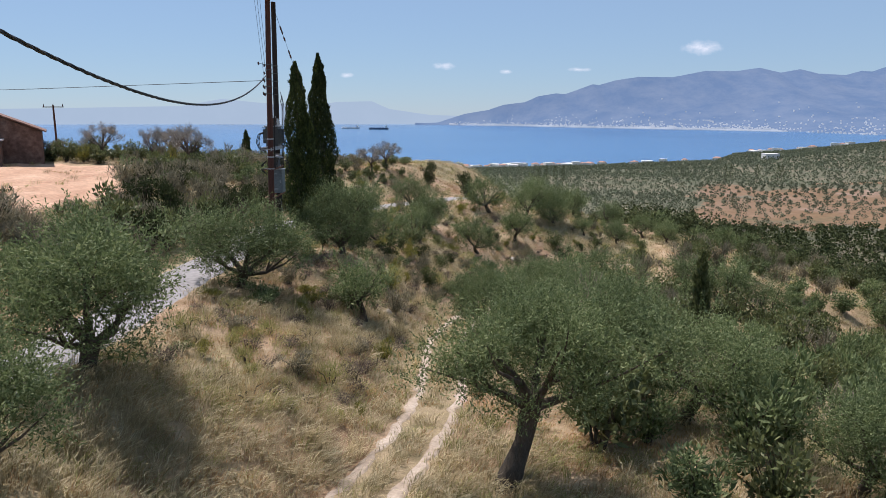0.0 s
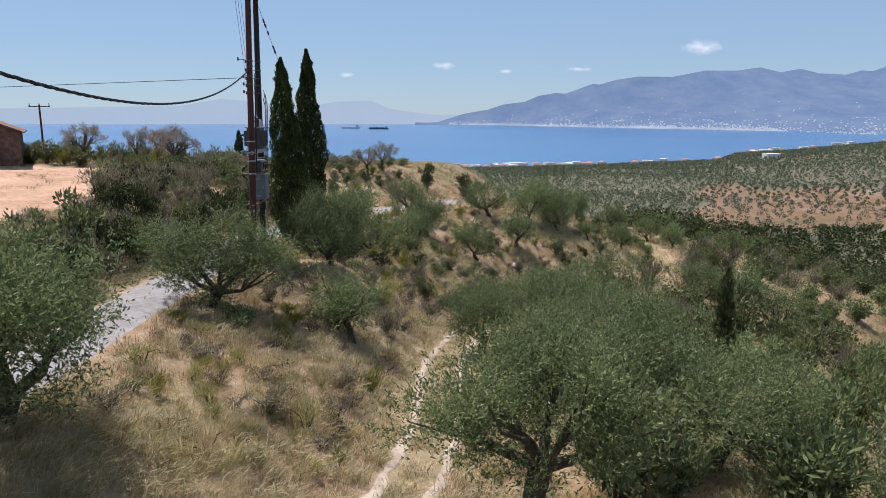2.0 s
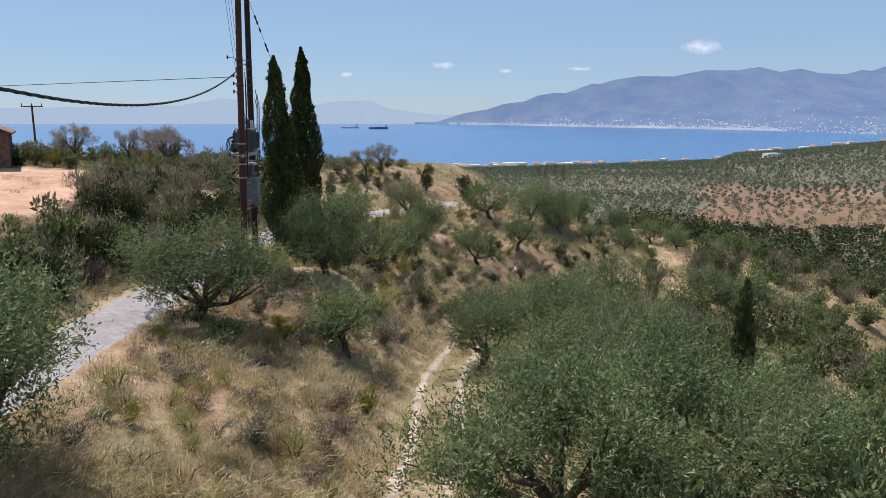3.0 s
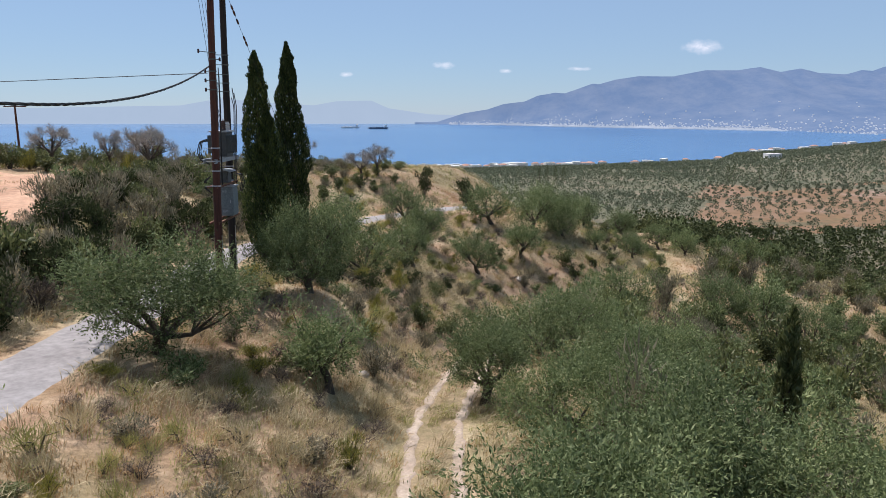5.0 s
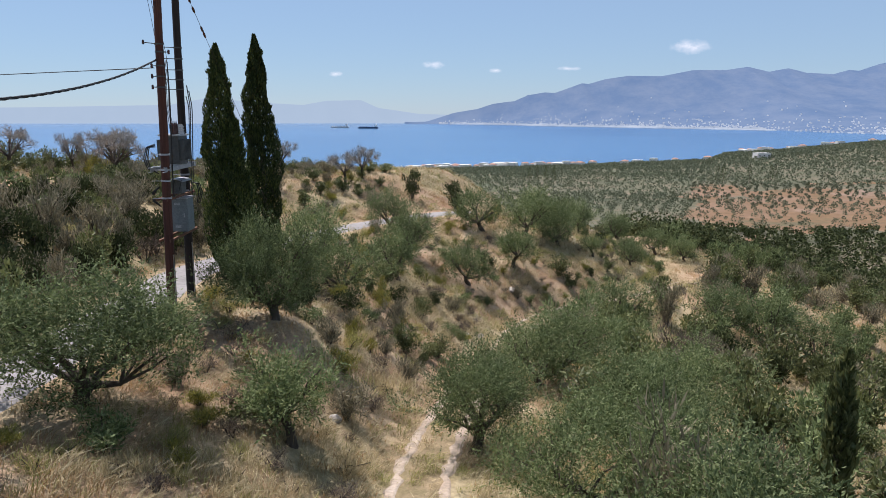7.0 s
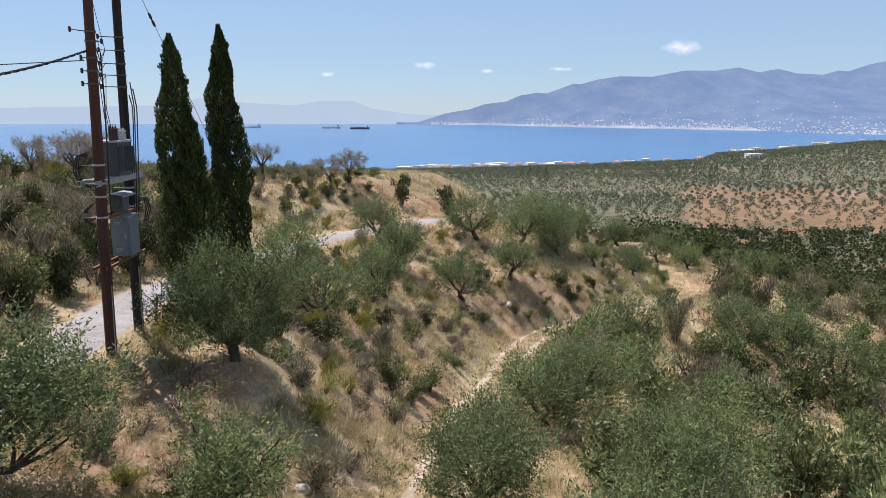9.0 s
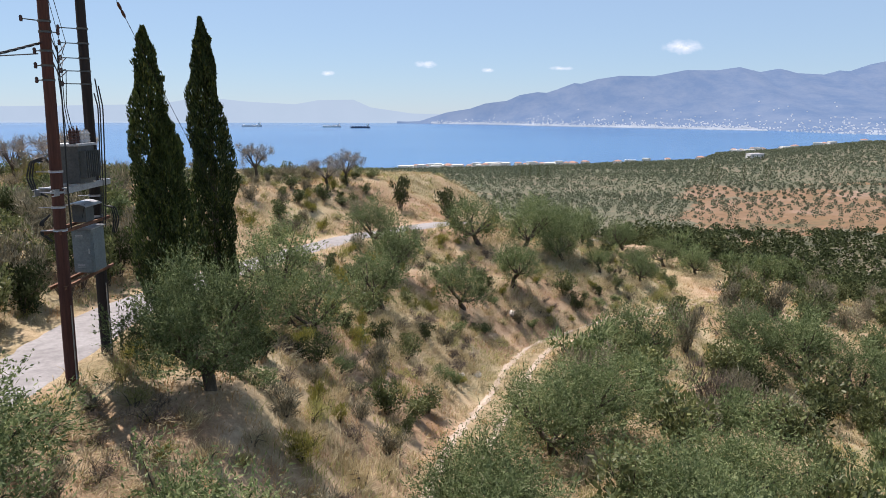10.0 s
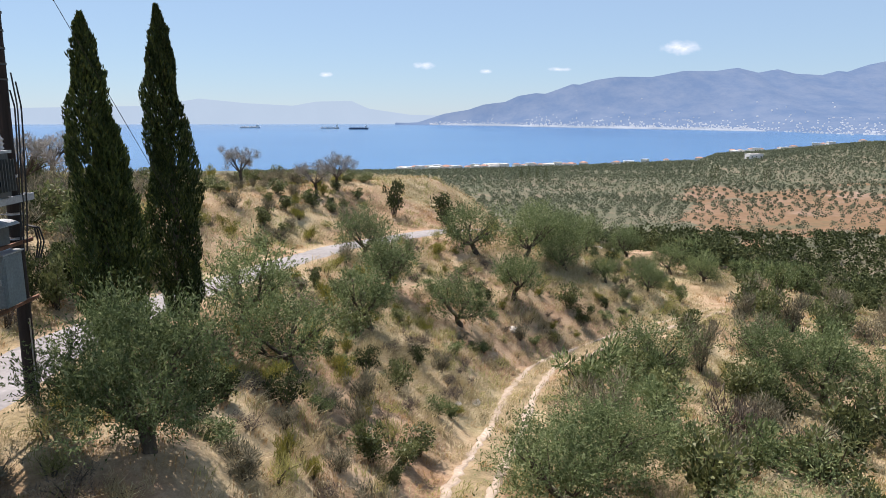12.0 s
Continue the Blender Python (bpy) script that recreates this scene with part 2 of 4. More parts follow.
def land(x, y):
    """Height of the ground."""
    x, y = np.asarray(x, float), np.asarray(y, float)
    xr, zr = along_line(ROAD_LINE, y)
    xt, zt = along_line(TRACK_LINE, y)
    # between road and track a shoulder that falls towards the track
    u = np.clip((x - (xr + 1.9)) / np.maximum(xt - 1.3 - (xr + 1.9), 1.0), 0, 1)
    z = zr + (zt - zr) * (0.7 * u + 0.3 * u ** 2.2)
    z = z + 0.8 * np.exp(-((x + 6.8) / 2.2) ** 2 - ((y - 37) / 6.0) ** 2)
    z = z + 0.45 * np.exp(-((x + 7.4) / 1.5) ** 2 - ((y - 34.3) / 2.2) ** 2)
    z = z + 0.5 * np.exp(-((x + 10.4) / 1.6) ** 2 - ((y - 13.8) / 2.5) ** 2)
    # bank and old terrace uphill of the road
    d = np.maximum(0, xr - 1.7 - x)
    top = np.interp(y, [-30, 20, 45, 64, 84, 100, 120], [2.8, 2.3, 2.1, 2.0, 0.9, 0.1, -1.5]) + 0.04 * np.maximum(0, d - 9) * (1 - step01((y - 66) / 20))
    foot = 5.0 + 11.0 * step01((y - 50) / 32)
    z = z + (top - zr) * step01(d / foot)
    # below the track a narrow shelf, then the slope into the valley
    e = np.maximum(0, x - xt - 1.3)
    z = z - 0.30 * (np.sqrt((e - 4.5) ** 2 + 9) + e - 4.5 - (math.sqrt(4.5 ** 2 + 9) - 4.5)) / 2 * (0.6 + 0.4 * step01((y - 10) / 20))
    off = np.minimum(np.abs(x - xr) / 3.2, np.abs(x - xt) / 2.0)
    z = z + waves(x, y, 7, 5) * 0.22 * step01(off - 0.6) + waves(x, y, 3.0, 6) * 0.13 * step01(off - 0.6)
    near = z
    f = far_land(x, y)
    # the ridge breaks off beyond about a hundred metres
    k = step01((y - 98 - 0.1 * np.abs(x)) / 90)
    z = near * (1 - k) + f * k
    m = z - f
    return f + (m + np.sqrt(m * m + 16)) / 2


def land1(x, y):
    return float(land(np.array([x]), np.array([y]))[0])


def spread(lo, hi, fine, far, grow=1.12):
    mid = list(np.arange(lo, hi + 1e-6, fine))
    s, v, up = fine, hi, []
    while v < far[1]:
        s *= grow
        v += s
        up.append(v)
    s, v, down = fine, lo, []
    while v > far[0]:
        s *= grow
        v -= s
        down.append(v)
    return np.array(down[::-1] + mid + up)


gx, gy = spread(-45, 45, 0.8, (-4000, 4000), 1.035), spread(4, 108, 0.8, (-300, 3200), 1.03)
GX, GY = np.meshgrid(gx, gy)
GZ = land(GX, GY)
idx = np.arange(GX.size).reshape(GX.shape)
quads = np.stack([idx[:-1, :-1], idx[:-1, 1:], idx[1:, 1:], idx[1:, :-1]], -1).reshape(-1, 4)
ground = new("ground", mesh_of("ground", np.stack([GX, GY, GZ], -1).reshape(-1, 3), quads, GROUND, True))
tagged(ground, "dry sunlit hillside of straw-coloured grass and reddish soil", "ground", kind="structure")


def ribbon(line, width, lift, ragged, seed, step=0.5, y0=-20, y1=200, offset=0.0):
    """A strip that follows the land along a line, with uneven edges."""
    a = np.array(line)
    seg = np.r_[0, np.cumsum(np.hypot(np.diff(a[:, 0]), np.diff(a[:, 1])))]
    s = np.arange(0, seg[-1], step)
    x, y = np.interp(s, seg, a[:, 0]), np.interp(s, seg, a[:, 1])
    for _ in range(6):
        x[1:-1], y[1:-1] = (x[:-2] + 2 * x[1:-1] + x[2:]) / 4, (y[:-2] + 2 * y[1:-1] + y[2:]) / 4
    tx, ty = np.gradient(x), np.gradient(y)
    L = np.hypot(tx, ty)
    nx, ny = ty / L, -tx / L
    r = np.random.default_rng(seed)
    cols, rows = 7, len(s)
    lo, hi = offset - width / 2 + ragged * r.normal(size=rows), offset + width / 2 + ragged * r.normal(size=rows)
    v = []
    for c in range(cols):
        t = lo + (hi - lo) * c / (cols - 1)
        px, py = x + nx * t, y + ny * t
        edge = lift if 0 < c < cols - 1 else -0.05
        v.append(np.stack([px, py, land(px, py) + edge], -1))
    v = np.stack(v, 1)
    keep = (y > y0) & (y < y1)
    v = v[keep]
    i = np.arange(v.shape[0] * cols).reshape(-1, cols)
    q = np.stack([i[:-1, :-1], i[:-1, 1:], i[1:, 1:], i[1:, :-1]], -1).reshape(-1, 4)
    return v.reshape(-1, 3), q


v, q = ribbon(ROAD_LINE, 2.95, 0.05, 0.05, 1)
road = tagged(new("road", mesh_of("road", v, q, ROAD, True)), "narrow pale grey concrete lane winding along the hillside", "road", kind="structure")
BED = plain("brown_track_soil", [(0.3, (0.15, 0.125, 0.06)), (0.5, (0.25, 0.19, 0.11)), (0.8, (0.38, 0.29, 0.18))], 1.2, 0.95, 0, 0.8, 0.05)
v, q = ribbon(TRACK_LINE, 2.0, 0.025, 0.12, 10, 0.4)
tagged(new("track_bed", mesh_of("track_bed", v, q, BED, True)), "brown soil bed of a dirt farm track", "dirt track", kind="structure")
for k, off in enumerate((-0.72, 0.72)):
    v, q = ribbon(TRACK_LINE, 0.42, 0.06, 0.07, 11 + k, 0.35, offset=off)
    tagged(new("track_rut", mesh_of("track_rut", v, q, RUT, True)), "bare pale wheel rut of a dirt farm track", "dirt track", "ruts of the track", "structure")

# ---- sea and distance ----


def sea_material():
    m, nt, b = shader("sea_water", 0.25, 0, 0.5)
    n = noise_node(nt, 0.004, 5, 0.6, None, (0.4, 1, 1))
    nt.links.new(ramp(nt, n, [(0.3, (0.036, 0.115, 0.245)), (0.7, (0.052, 0.15, 0.295))]), b.inputs["Base Color"])
    bump(nt, b, noise_node(nt, 0.25, 4, 0.6), 0.5, 0.6)
    return m


def sea_z(y):
    return -113 + (y - 1500) * (113 - 68.0) / 3350


sv = [(-4300, 1000, sea_z(1000)), (4300, 1000, sea_z(1000)), (4300, 4880, sea_z(4880)), (-4300, 4880, sea_z(4880))]
sea = tagged(new("sea", mesh_of("sea", np.array(sv), [(0, 1, 2, 3)], sea_material())), "calm deep blue sea of a wide bay", "sea", kind="structure")


def painted_haze(name, low, high, glow, lit=0.4):
    """Far land with haze painted in: a patchy dimmed base, the same tint glowing."""
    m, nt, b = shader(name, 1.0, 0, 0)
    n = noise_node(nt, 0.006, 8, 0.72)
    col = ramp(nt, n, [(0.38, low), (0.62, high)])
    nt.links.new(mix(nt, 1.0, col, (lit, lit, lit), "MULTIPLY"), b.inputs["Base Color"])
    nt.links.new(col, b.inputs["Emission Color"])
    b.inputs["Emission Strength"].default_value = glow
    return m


def ridge(name, profile, front, y, mat, label, seed, rough=14.0):
    """A mountain range: a folded slope that climbs from its shore to a crest line."""
    a, fr = np.array(profile), np.array(front)
    n, rows = 420, 36
    x = np.linspace(a[0, 0], a[-1, 0], n)
    crest = np.interp(x, a[:, 0], a[:, 1]) - 9
    y0 = np.interp(x, fr[:, 0], fr[:, 1])
    v = []
    for i in range(rows):
        t = i / (rows - 1)
        yy = y0 + (y - y0) * t
        foot = sea_z(yy) - 1 + 14 * t
        zz = foot + (crest - foot) * t ** 2.2 + waves(x, yy, 420, seed) * rough * t * (1.03 - t) * 3.4 + waves(x, yy, 130, seed + 1) * rough * 0.35 * t * (1.15 - t)
        v.append(np.stack([x, yy, zz], -1))
    v = np.stack(v, 0)
    i = np.arange(n * rows).reshape(rows, n)
    q = np.stack([i[:-1, :-1], i[:-1, 1:], i[1:, 1:], i[1:, :-1]], -1).reshape(-1, 4)
    return tagged(new(name, mesh_of(name, v.reshape(-1, 3), q, mat, True)), label, "mountain", kind="structure"), v


# blue-grey and pale tints hold the air haze, partly as emission
FAR_HILL = painted_haze("haze_tinted_mountain", (0.082, 0.126, 0.205), (0.112, 0.152, 0.222), 1.15)
HAZED_HILL = painted_haze("haze_paled_mountain", (0.40, 0.51, 0.62), (0.41, 0.52, 0.63), 0.76, 0.02)

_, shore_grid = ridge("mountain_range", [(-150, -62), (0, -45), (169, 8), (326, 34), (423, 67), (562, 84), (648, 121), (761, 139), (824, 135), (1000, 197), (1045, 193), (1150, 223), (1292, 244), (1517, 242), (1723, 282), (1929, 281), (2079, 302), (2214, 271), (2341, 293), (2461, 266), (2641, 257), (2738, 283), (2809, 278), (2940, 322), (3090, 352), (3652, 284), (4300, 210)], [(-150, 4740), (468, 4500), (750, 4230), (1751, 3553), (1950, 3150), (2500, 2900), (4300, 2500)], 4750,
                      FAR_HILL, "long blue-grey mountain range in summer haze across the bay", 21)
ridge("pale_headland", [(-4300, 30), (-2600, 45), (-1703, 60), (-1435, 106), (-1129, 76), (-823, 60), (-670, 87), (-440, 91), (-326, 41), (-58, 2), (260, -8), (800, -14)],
      [(-4300, 4800), (800, 4800)], 4860, HAZED_HILL, "pale headland almost lost in haze", 31, 6)


# ---- power line ----
STEEL = plain("galvanised_steel", [(0.3, (0.30, 0.31, 0.32)), (0.7, (0.48, 0.49, 0.50))], 4, 0.45, 0.8, 0.1, 0.002)
DARK_PAINT = plain("weathered_dark_steel", [(0.3, (0.06, 0.065, 0.065)), (0.7, (0.10, 0.105, 0.10))], 2, 0.55, 0.2, 0.1, 0.002)
GREY_PAINT = plain("grey_painted_steel", [(0.3, (0.13, 0.155, 0.16)), (0.7, (0.19, 0.215, 0.22))], 2, 0.5, 0.2, 0.1, 0.002)
CABLE = plain("black_cable", [(0.3, (0.012, 0.012, 0.013)), (0.7, (0.03, 0.03, 0.03))], 9, 0.6, 0, 0.1, 0.002)
PORCELAIN = plain("brown_porcelain", [(0.3, (0.05, 0.022, 0.016)), (0.7, (0.09, 0.04, 0.03))], 9, 0.25, 0, 0, 0.002)
PALE_PORCELAIN = plain("grey_porcelain", [(0.3, (0.40, 0.39, 0.38)), (0.7, (0.52, 0.51, 0.50))], 9, 0.3, 0, 0, 0.002)
POLE_L, POLE_R = Vector((-11.1, 34.41, 0.0)), Vector((-11.25, 36.95, 0.0))
TOP_L, TOP_R = Vector((-10.8, 34.35, 12.8)), Vector((-11.1, 36.95, 12.8))


def pole_thing(base, top, mat, label):
    e = thing("utility_pole", Matrix.Translation(base), label, "utility pole", "transformer poles")
    d = top - base
    pts = [d * t - Vector((0, 0, 0.4 if t == 0 else 0)) for t in np.linspace(0, 1, 9)]
    part_of("pole_shaft", mesh_of("pole_shaft", *tube(pts, np.linspace(0.165, 0.12, 9), 14, 0.02, 3), mat, True), e)
    return e


pole_thing(POLE_L, TOP_L, POLE, "tall red-brown tarred timber utility pole beside the lane")
pole_thing(POLE_R, TOP_R, TAR, "dark tarred timber utility pole carrying a transformer")


# ---- trees ----
def cypress(x, y, h, w, seed, lean=(0, 0), label="", twin=None, mat=None):
    """A slim flame-shaped tree: many upright sprays round a hidden trunk."""
    z = land1(x, y)
    r = np.random.default_rng(seed)
    e = thing("cypress_tree", pose(x, y, z), label, "cypress tree", "cypresses")
    part_of("trunk", mesh_of("trunk", *tube([(0, 0, -0.3), (0, 0, h * 0.5), (lean[0], lean[1], h * 0.93)], [0.16, 0.11, 0.03], 8, 0.05, seed), BARK, True), e)
    n = 27000 if h > 8 and h < 15 else 3000
    t = r.uniform(0.0, 1, n) ** 0.85
    prof = np.interp(t, [0, 0.06, 0.2, 0.4, 0.6, 0.8, 0.93, 1], [0.5, 0.75, 0.97, 1.0, 0.84, 0.55, 0.27, 0.05])
    a = r.uniform(0, 6.283, n)
    lump = 1 + 0.34 * np.sin(a * 3 + t * 15 + seed) * np.cos(t * 29 + a * 2) + 0.16 * np.sin(a * 6 + t * 55) * np.cos(t * 21)
    rad = w / 2 * prof * lump * (0.55 + 0.47 * r.uniform(0, 1, n) ** 0.4)
    # ragged tufts that stand out of the outline
    ta, tt = r.uniform(0, 6.283, 70), r.uniform(0.08, 0.97, 70)
    near_tuft = np.min(np.abs(np.angle(np.exp(1j * (a[:, None] - ta)))) * 0.9 + np.abs(t[:, None] - tt) * 16, 1)
    rad = rad + np.where(near_tuft < 0.4, 0.14 * (1 - near_tuft / 0.4), 0)
    zc = 0.3 + t * (h - 0.3)
    if twin:
        second = r.uniform(0, 1, n) < 0.36
        zc = np.where(second, 0.3 + t * (h * twin[2] - 0.3), zc)
    c = np.stack([np.cos(a) * rad + lean[0] * t ** 1.5, np.sin(a) * rad + lean[1] * t ** 1.5, zc], -1)
    if twin:
        c[second, 0] += twin[0]
        c[second, 1] += twin[1]
    d = np.stack([np.cos(a) * 0.35, np.sin(a) * 0.35, np.full(n, 1.0)], -1) + r.normal(size=(n, 3)) * 0.28
    part_of("crown", mesh_of("crown", *leaves(c, d, 0.175 if n > 5000 else 0.3, 0.06 if n > 5000 else 0.1, r), mat or CYPRESS), e)
    return e


cypress(-10.75, 40.7, 10.0, 1.55, 1, (0.0, -0.3), "slim dark green cypress with a forked tip beside the lane", (0.42, 0.1, 0.74))
cypress(-10.0, 44.8, 11.1, 1.6, 2, (-0.1, -0.25), "tall dark green flame-shaped cypress beside the lane")


def olive_mesh(seed, height, spread_, trunk_h, n_leaf, leaf=0.11, lean=0.3, low=0.15):
    """Meshes of one olive tree: gnarled trunk with limbs, and a crown of clumps of narrow leaves."""
    r = np.random.default_rng(seed)
    shells, balls = [], []
    a0 = r.uniform(0, 6.28)
    fork = np.array([math.cos(a0) * lean, math.sin(a0) * lean, trunk_h])
    k = height / 4.0
    mid = fork * np.array([0.3, 0.3, 0.55]) + np.array([r.normal() * 0.13, r.normal() * 0.13, 0])
    shells.append(tube([(0, 0, -0.4), (0, 0, 0.0), mid * 0.5, mid, fork], np.array([0.36, 0.27, 0.2, 0.18, 0.2]) * k, 10, 0.09, seed))
    limbs = 6
    for i in range(limbs):
        a = a0 + i / limbs * 6.283 + r.uniform(-0.4, 0.4)
        reach = spread_ / 2 * r.uniform(0.5, 0.8)
        tip = fork + np.array([math.cos(a) * reach, math.sin(a) * reach, (height - trunk_h) * r.uniform(low, 0.7)])
        m = fork * 0.5 + tip * 0.5 + np.array([0, 0, -0.05 * height]) + r.normal(size=3) * 0.12
        shells.append(tube([fork - (0, 0, 0.1), m, tip], np.array([0.12, 0.07, 0.02]) * k, 6, 0.05, seed + i))
        for j in range(3):
            b = tip + r.normal(size=3) * np.array([0.55, 0.55, 0.35]) * spread_ / 5
            shells.append(tube([m, (m + b) / 2 + r.normal(size=3) * 0.1, b], np.array([0.05, 0.03, 0.01]) * k, 4, 0, seed))
            s = spread_ * r.uniform(0.13, 0.2)
            balls.append((*b, s, s, s * r.uniform(0.65, 0.9)))
            if r.uniform() < 0.5:
                s2 = s * 0.6
                balls.append((*(b + r.normal(size=3) * s * 1.1), s2, s2, s2 * 0.9))
    for j in range(4):
        b = fork + np.array([r.normal() * spread_ * 0.14, r.normal() * spread_ * 0.14, (height - trunk_h) * r.uniform(0.6, 0.86)])
        s = spread_ * r.uniform(0.13, 0.19)
        balls.append((*b, s, s, s * 0.8))
    # the rounded body of the crown
    rise = height - trunk_h
    for j in range(28):
        a, e = r.uniform(0, 6.283), r.uniform(-0.85, 1.0)
        out = r.uniform(0.5, 0.86)
        w = math.sqrt(1 - e * e) * out * spread_ / 2
        s = spread_ * r.uniform(0.085, 0.15)
        balls.append((fork[0] + math.cos(a) * w, fork[1] + math.sin(a) * w, trunk_h + rise * (0.36 + 0.60 * e * out), s, s, s * r.uniform(0.7, 1.0)))
    # sprigs: short stems with leaves along them
    ns = n_leaf // 12
    c, d = clump_points(balls, ns, r, 0.35)
    d = d * 0.8 + np.array([0, 0, 0.55]) + r.normal(size=(ns, 3)) * 0.45
    d /= np.linalg.norm(d, axis=1)[:, None]
    t = np.tile(np.linspace(-0.5, 0.9, 12), ns)
    C, D = np.repeat(c, 12, 0), np.repeat(d, 12, 0)
    shoot = np.repeat(np.where(r.uniform(0, 1, ns) < 0.45, 5.6, 3.0), 12)
    C = C + D * (t * leaf * shoot)[:, None] + r.normal(size=C.shape) * leaf * 0.22
    D = D + r.normal(size=D.shape) * 0.6
    v, q = leaves(C, D, leaf, leaf * 0.30, r)
    return mesh_of("trunk", *join(*shells), BARK, True), mesh_of("crown", v, q, OLIVE)


OLIVE_KINDS = [olive_mesh(40 + i, 4.0, sp, th, 30000, 0.115, ln, 0.0) for i, (sp, th, ln) in enumerate(((4.8, 1.3, 0.6), (4.2, 0.95, 0.3), (5.0, 0.8, 0.5)))]
OLIVE_LIGHT = [olive_mesh(60 + i, 4.0, sp, th, 7000, 0.2, ln, 0.05) for i, (sp, th, ln) in enumerate(((4.6, 0.9, 0.4), (4.2, 1.2, 0.5), (5.0, 0.8, 0.3)))]
OLIVE_KINDS.append(olive_mesh(47, 5.0, 4.5, 2.2, 38000, 0.105, 0.6, 0.34))
taken = []


def olive(x, y, width, kind=0, turn=0, light=False, label="silvery green olive tree on dry grass", tall=1.0, sink=0.0):
    trunk, crown = (OLIVE_LIGHT if light else OLIVE_KINDS)[kind]
    s = width / (4.6, 4.2, 5.0, 4.7)[kind]
    e = thing("olive_tree", pose(x, y, land1(x, y) - sink, 0, 0, turn), label, "olive tree", "olive trees of the grove")
    e.scale = (s, s, s * tall)
    part_of("trunk", trunk, e)
    part_of("crown", crown, e)
    taken.append((x, y, width * 0.42))
    return e


olive(-0.8, 14.0, 4.7, 3, -math.degrees(np.random.default_rng(47).uniform(0, 6.28)), label="large silvery olive tree with a leaning bare trunk beside the track")
old = olive(2.9, 19.8, 4.6, 1, 30, label="olive tree with a thick dark stump-like trunk")
wr = np.random.default_rng(3)
wc, wd = clump_points([(-0.9, -0.9, 1.5, 0.3, 0.3, 0.4), (-0.7, -1.1, 1.15, 0.25, 0.25, 0.35)], 240, wr, 0.1)
part_of("withered_branch", mesh_of("withered_branch", *leaves(wc, wd * 0.4 + np.array([0, 0, -1.0]) + wr.normal(size=wd.shape) * 0.3, 0.2, 0.05, wr), STRAW), old, "bunch of pale withered hanging leaves")
olive(-10.9, 13.9, 4.5, 1, 90, label="dark olive tree overhanging the lane", sink=0.3)
olive(-10.74, 26.5, 4.8, 1, 0, label="round olive tree with a thick dark trunk beside the lane", tall=0.85, sink=0.3)
olive(5.4, 19.2, 4.2, 0, 60)
olive(9.0, 15.4, 3.6, 1, 0, label="young olive tree with slender forked stems")
olive(-10.9, 8.6, 3.4, 1, 20)
olive(-0.45, 30.4, 3.7, 1, 60, label="small olive tree with a thick dark trunk at the track")
olive(-7.45, 34.5, 3.7, 1, 140, label="bushy grey-green olive tree beneath the transformer poles", tall=1.2, sink=0.45)
olive(4.1, 41.7, 5.4, 2, 15, label="broad olive tree beside the track", tall=0.85)
olive(1.6, 25.0, 4.2, 0, 80, label="broad olive tree below the track")
olive(6.8, 34.6, 4.5, 2, 10)
olive(4.6, 29.6, 4.0, 1, 250)
for x, y, w, k, a in ((-5.75, 28.0, 2.8, 1, 0), (-5.9, 44.0, 3.4, 0, 40), (-3.9, 53.4, 3.2, 1, 90), (1.0, 61.0, 3.8, 2, 10), (5.0, 66.8, 3.3, 1, 200), (2.9, 72.7, 4.4, 0, 70),
                      (7.0, 75.1, 4.6, 2, 130), (10.6, 77.0, 4.1, 1, 10), (12.2, 58.5, 4.4, 0, 60), (-4.9, 66.3, 4.0, 2, 33), (-3.3, 60.5, 3.6, 1, 300),
                      (-8.5, 47.3, 4.0, 2, 100), (13.5, 75.0, 2.2, 1, 0), (19.1, 82.4, 2.2, 1, 60), (24.9, 92, 3.6, 0, 9)):
    olive(x, y, w, k, a, True)
for x, y, w, k, a in ((10.2, 74.9, 3.4, 0, 77), (27, 88.2, 3.7, 2, 7), (20.8, 63.1, 4.6, 0, 160), (24.8, 62.6, 5.2, 1, 99), (28.1, 62.1, 5.0, 2, 48), (5.4, 26.6, 3.2, 1, 0),
                      (14.0, 84, 3.6, 1, 120), (9.0, 83, 3.8, 0, 150), (17.5, 76.5, 3.0, 2, 30), (22, 98, 4.0, 1, 70), (16, 103, 4.4, 0, 15), (2.9, 39.0, 3.6, 2, 11)):
    olive(x, y, w, k, a, True)


def shrub_mesh(seed, mat, n, leaf, slim, upright=0.5, stems=9, tall=1.0):
    """Meshes of one shrub, about 2 m wide: forking stems and clumps of small leaves or twigs."""
    r = np.random.default_rng(seed)
    shells, balls = [], []
    for i in range(stems):
        a, reach = r.uniform(0, 6.28), r.uniform(0.2, 0.85)
        tip = np.array([math.cos(a) * reach, math.sin(a) * reach, r.uniform(0.7, 1.5) * tall])
        m = tip * 0.45 + np.array([0, 0, 0.12]) + r.normal(size=3) * 0.06
        shells.append(tube([(m[0] * 0.2, m[1] * 0.2, -0.15), m, tip], [0.035, 0.022, 0.006], 5, 0, seed))
        s = r.uniform(0.25, 0.42)
        balls.append((*tip, s, s, s * 0.9))
        balls.append((*(m + r.normal(size=3) * 0.12), s * 1.1, s * 1.1, s))
    c, d = clump_points(balls, n, r, 0.25)
    c[:, 2] = np.maximum(c[:, 2], 0.02)
    d = d * 0.7 + np.array([0, 0, upright]) + r.normal(size=(n, 3)) * 0.4
    return mesh_of("stem", *join(*shells), BARK, True), mesh_of("crown", *leaves(c, d, leaf, leaf * slim, r), mat)


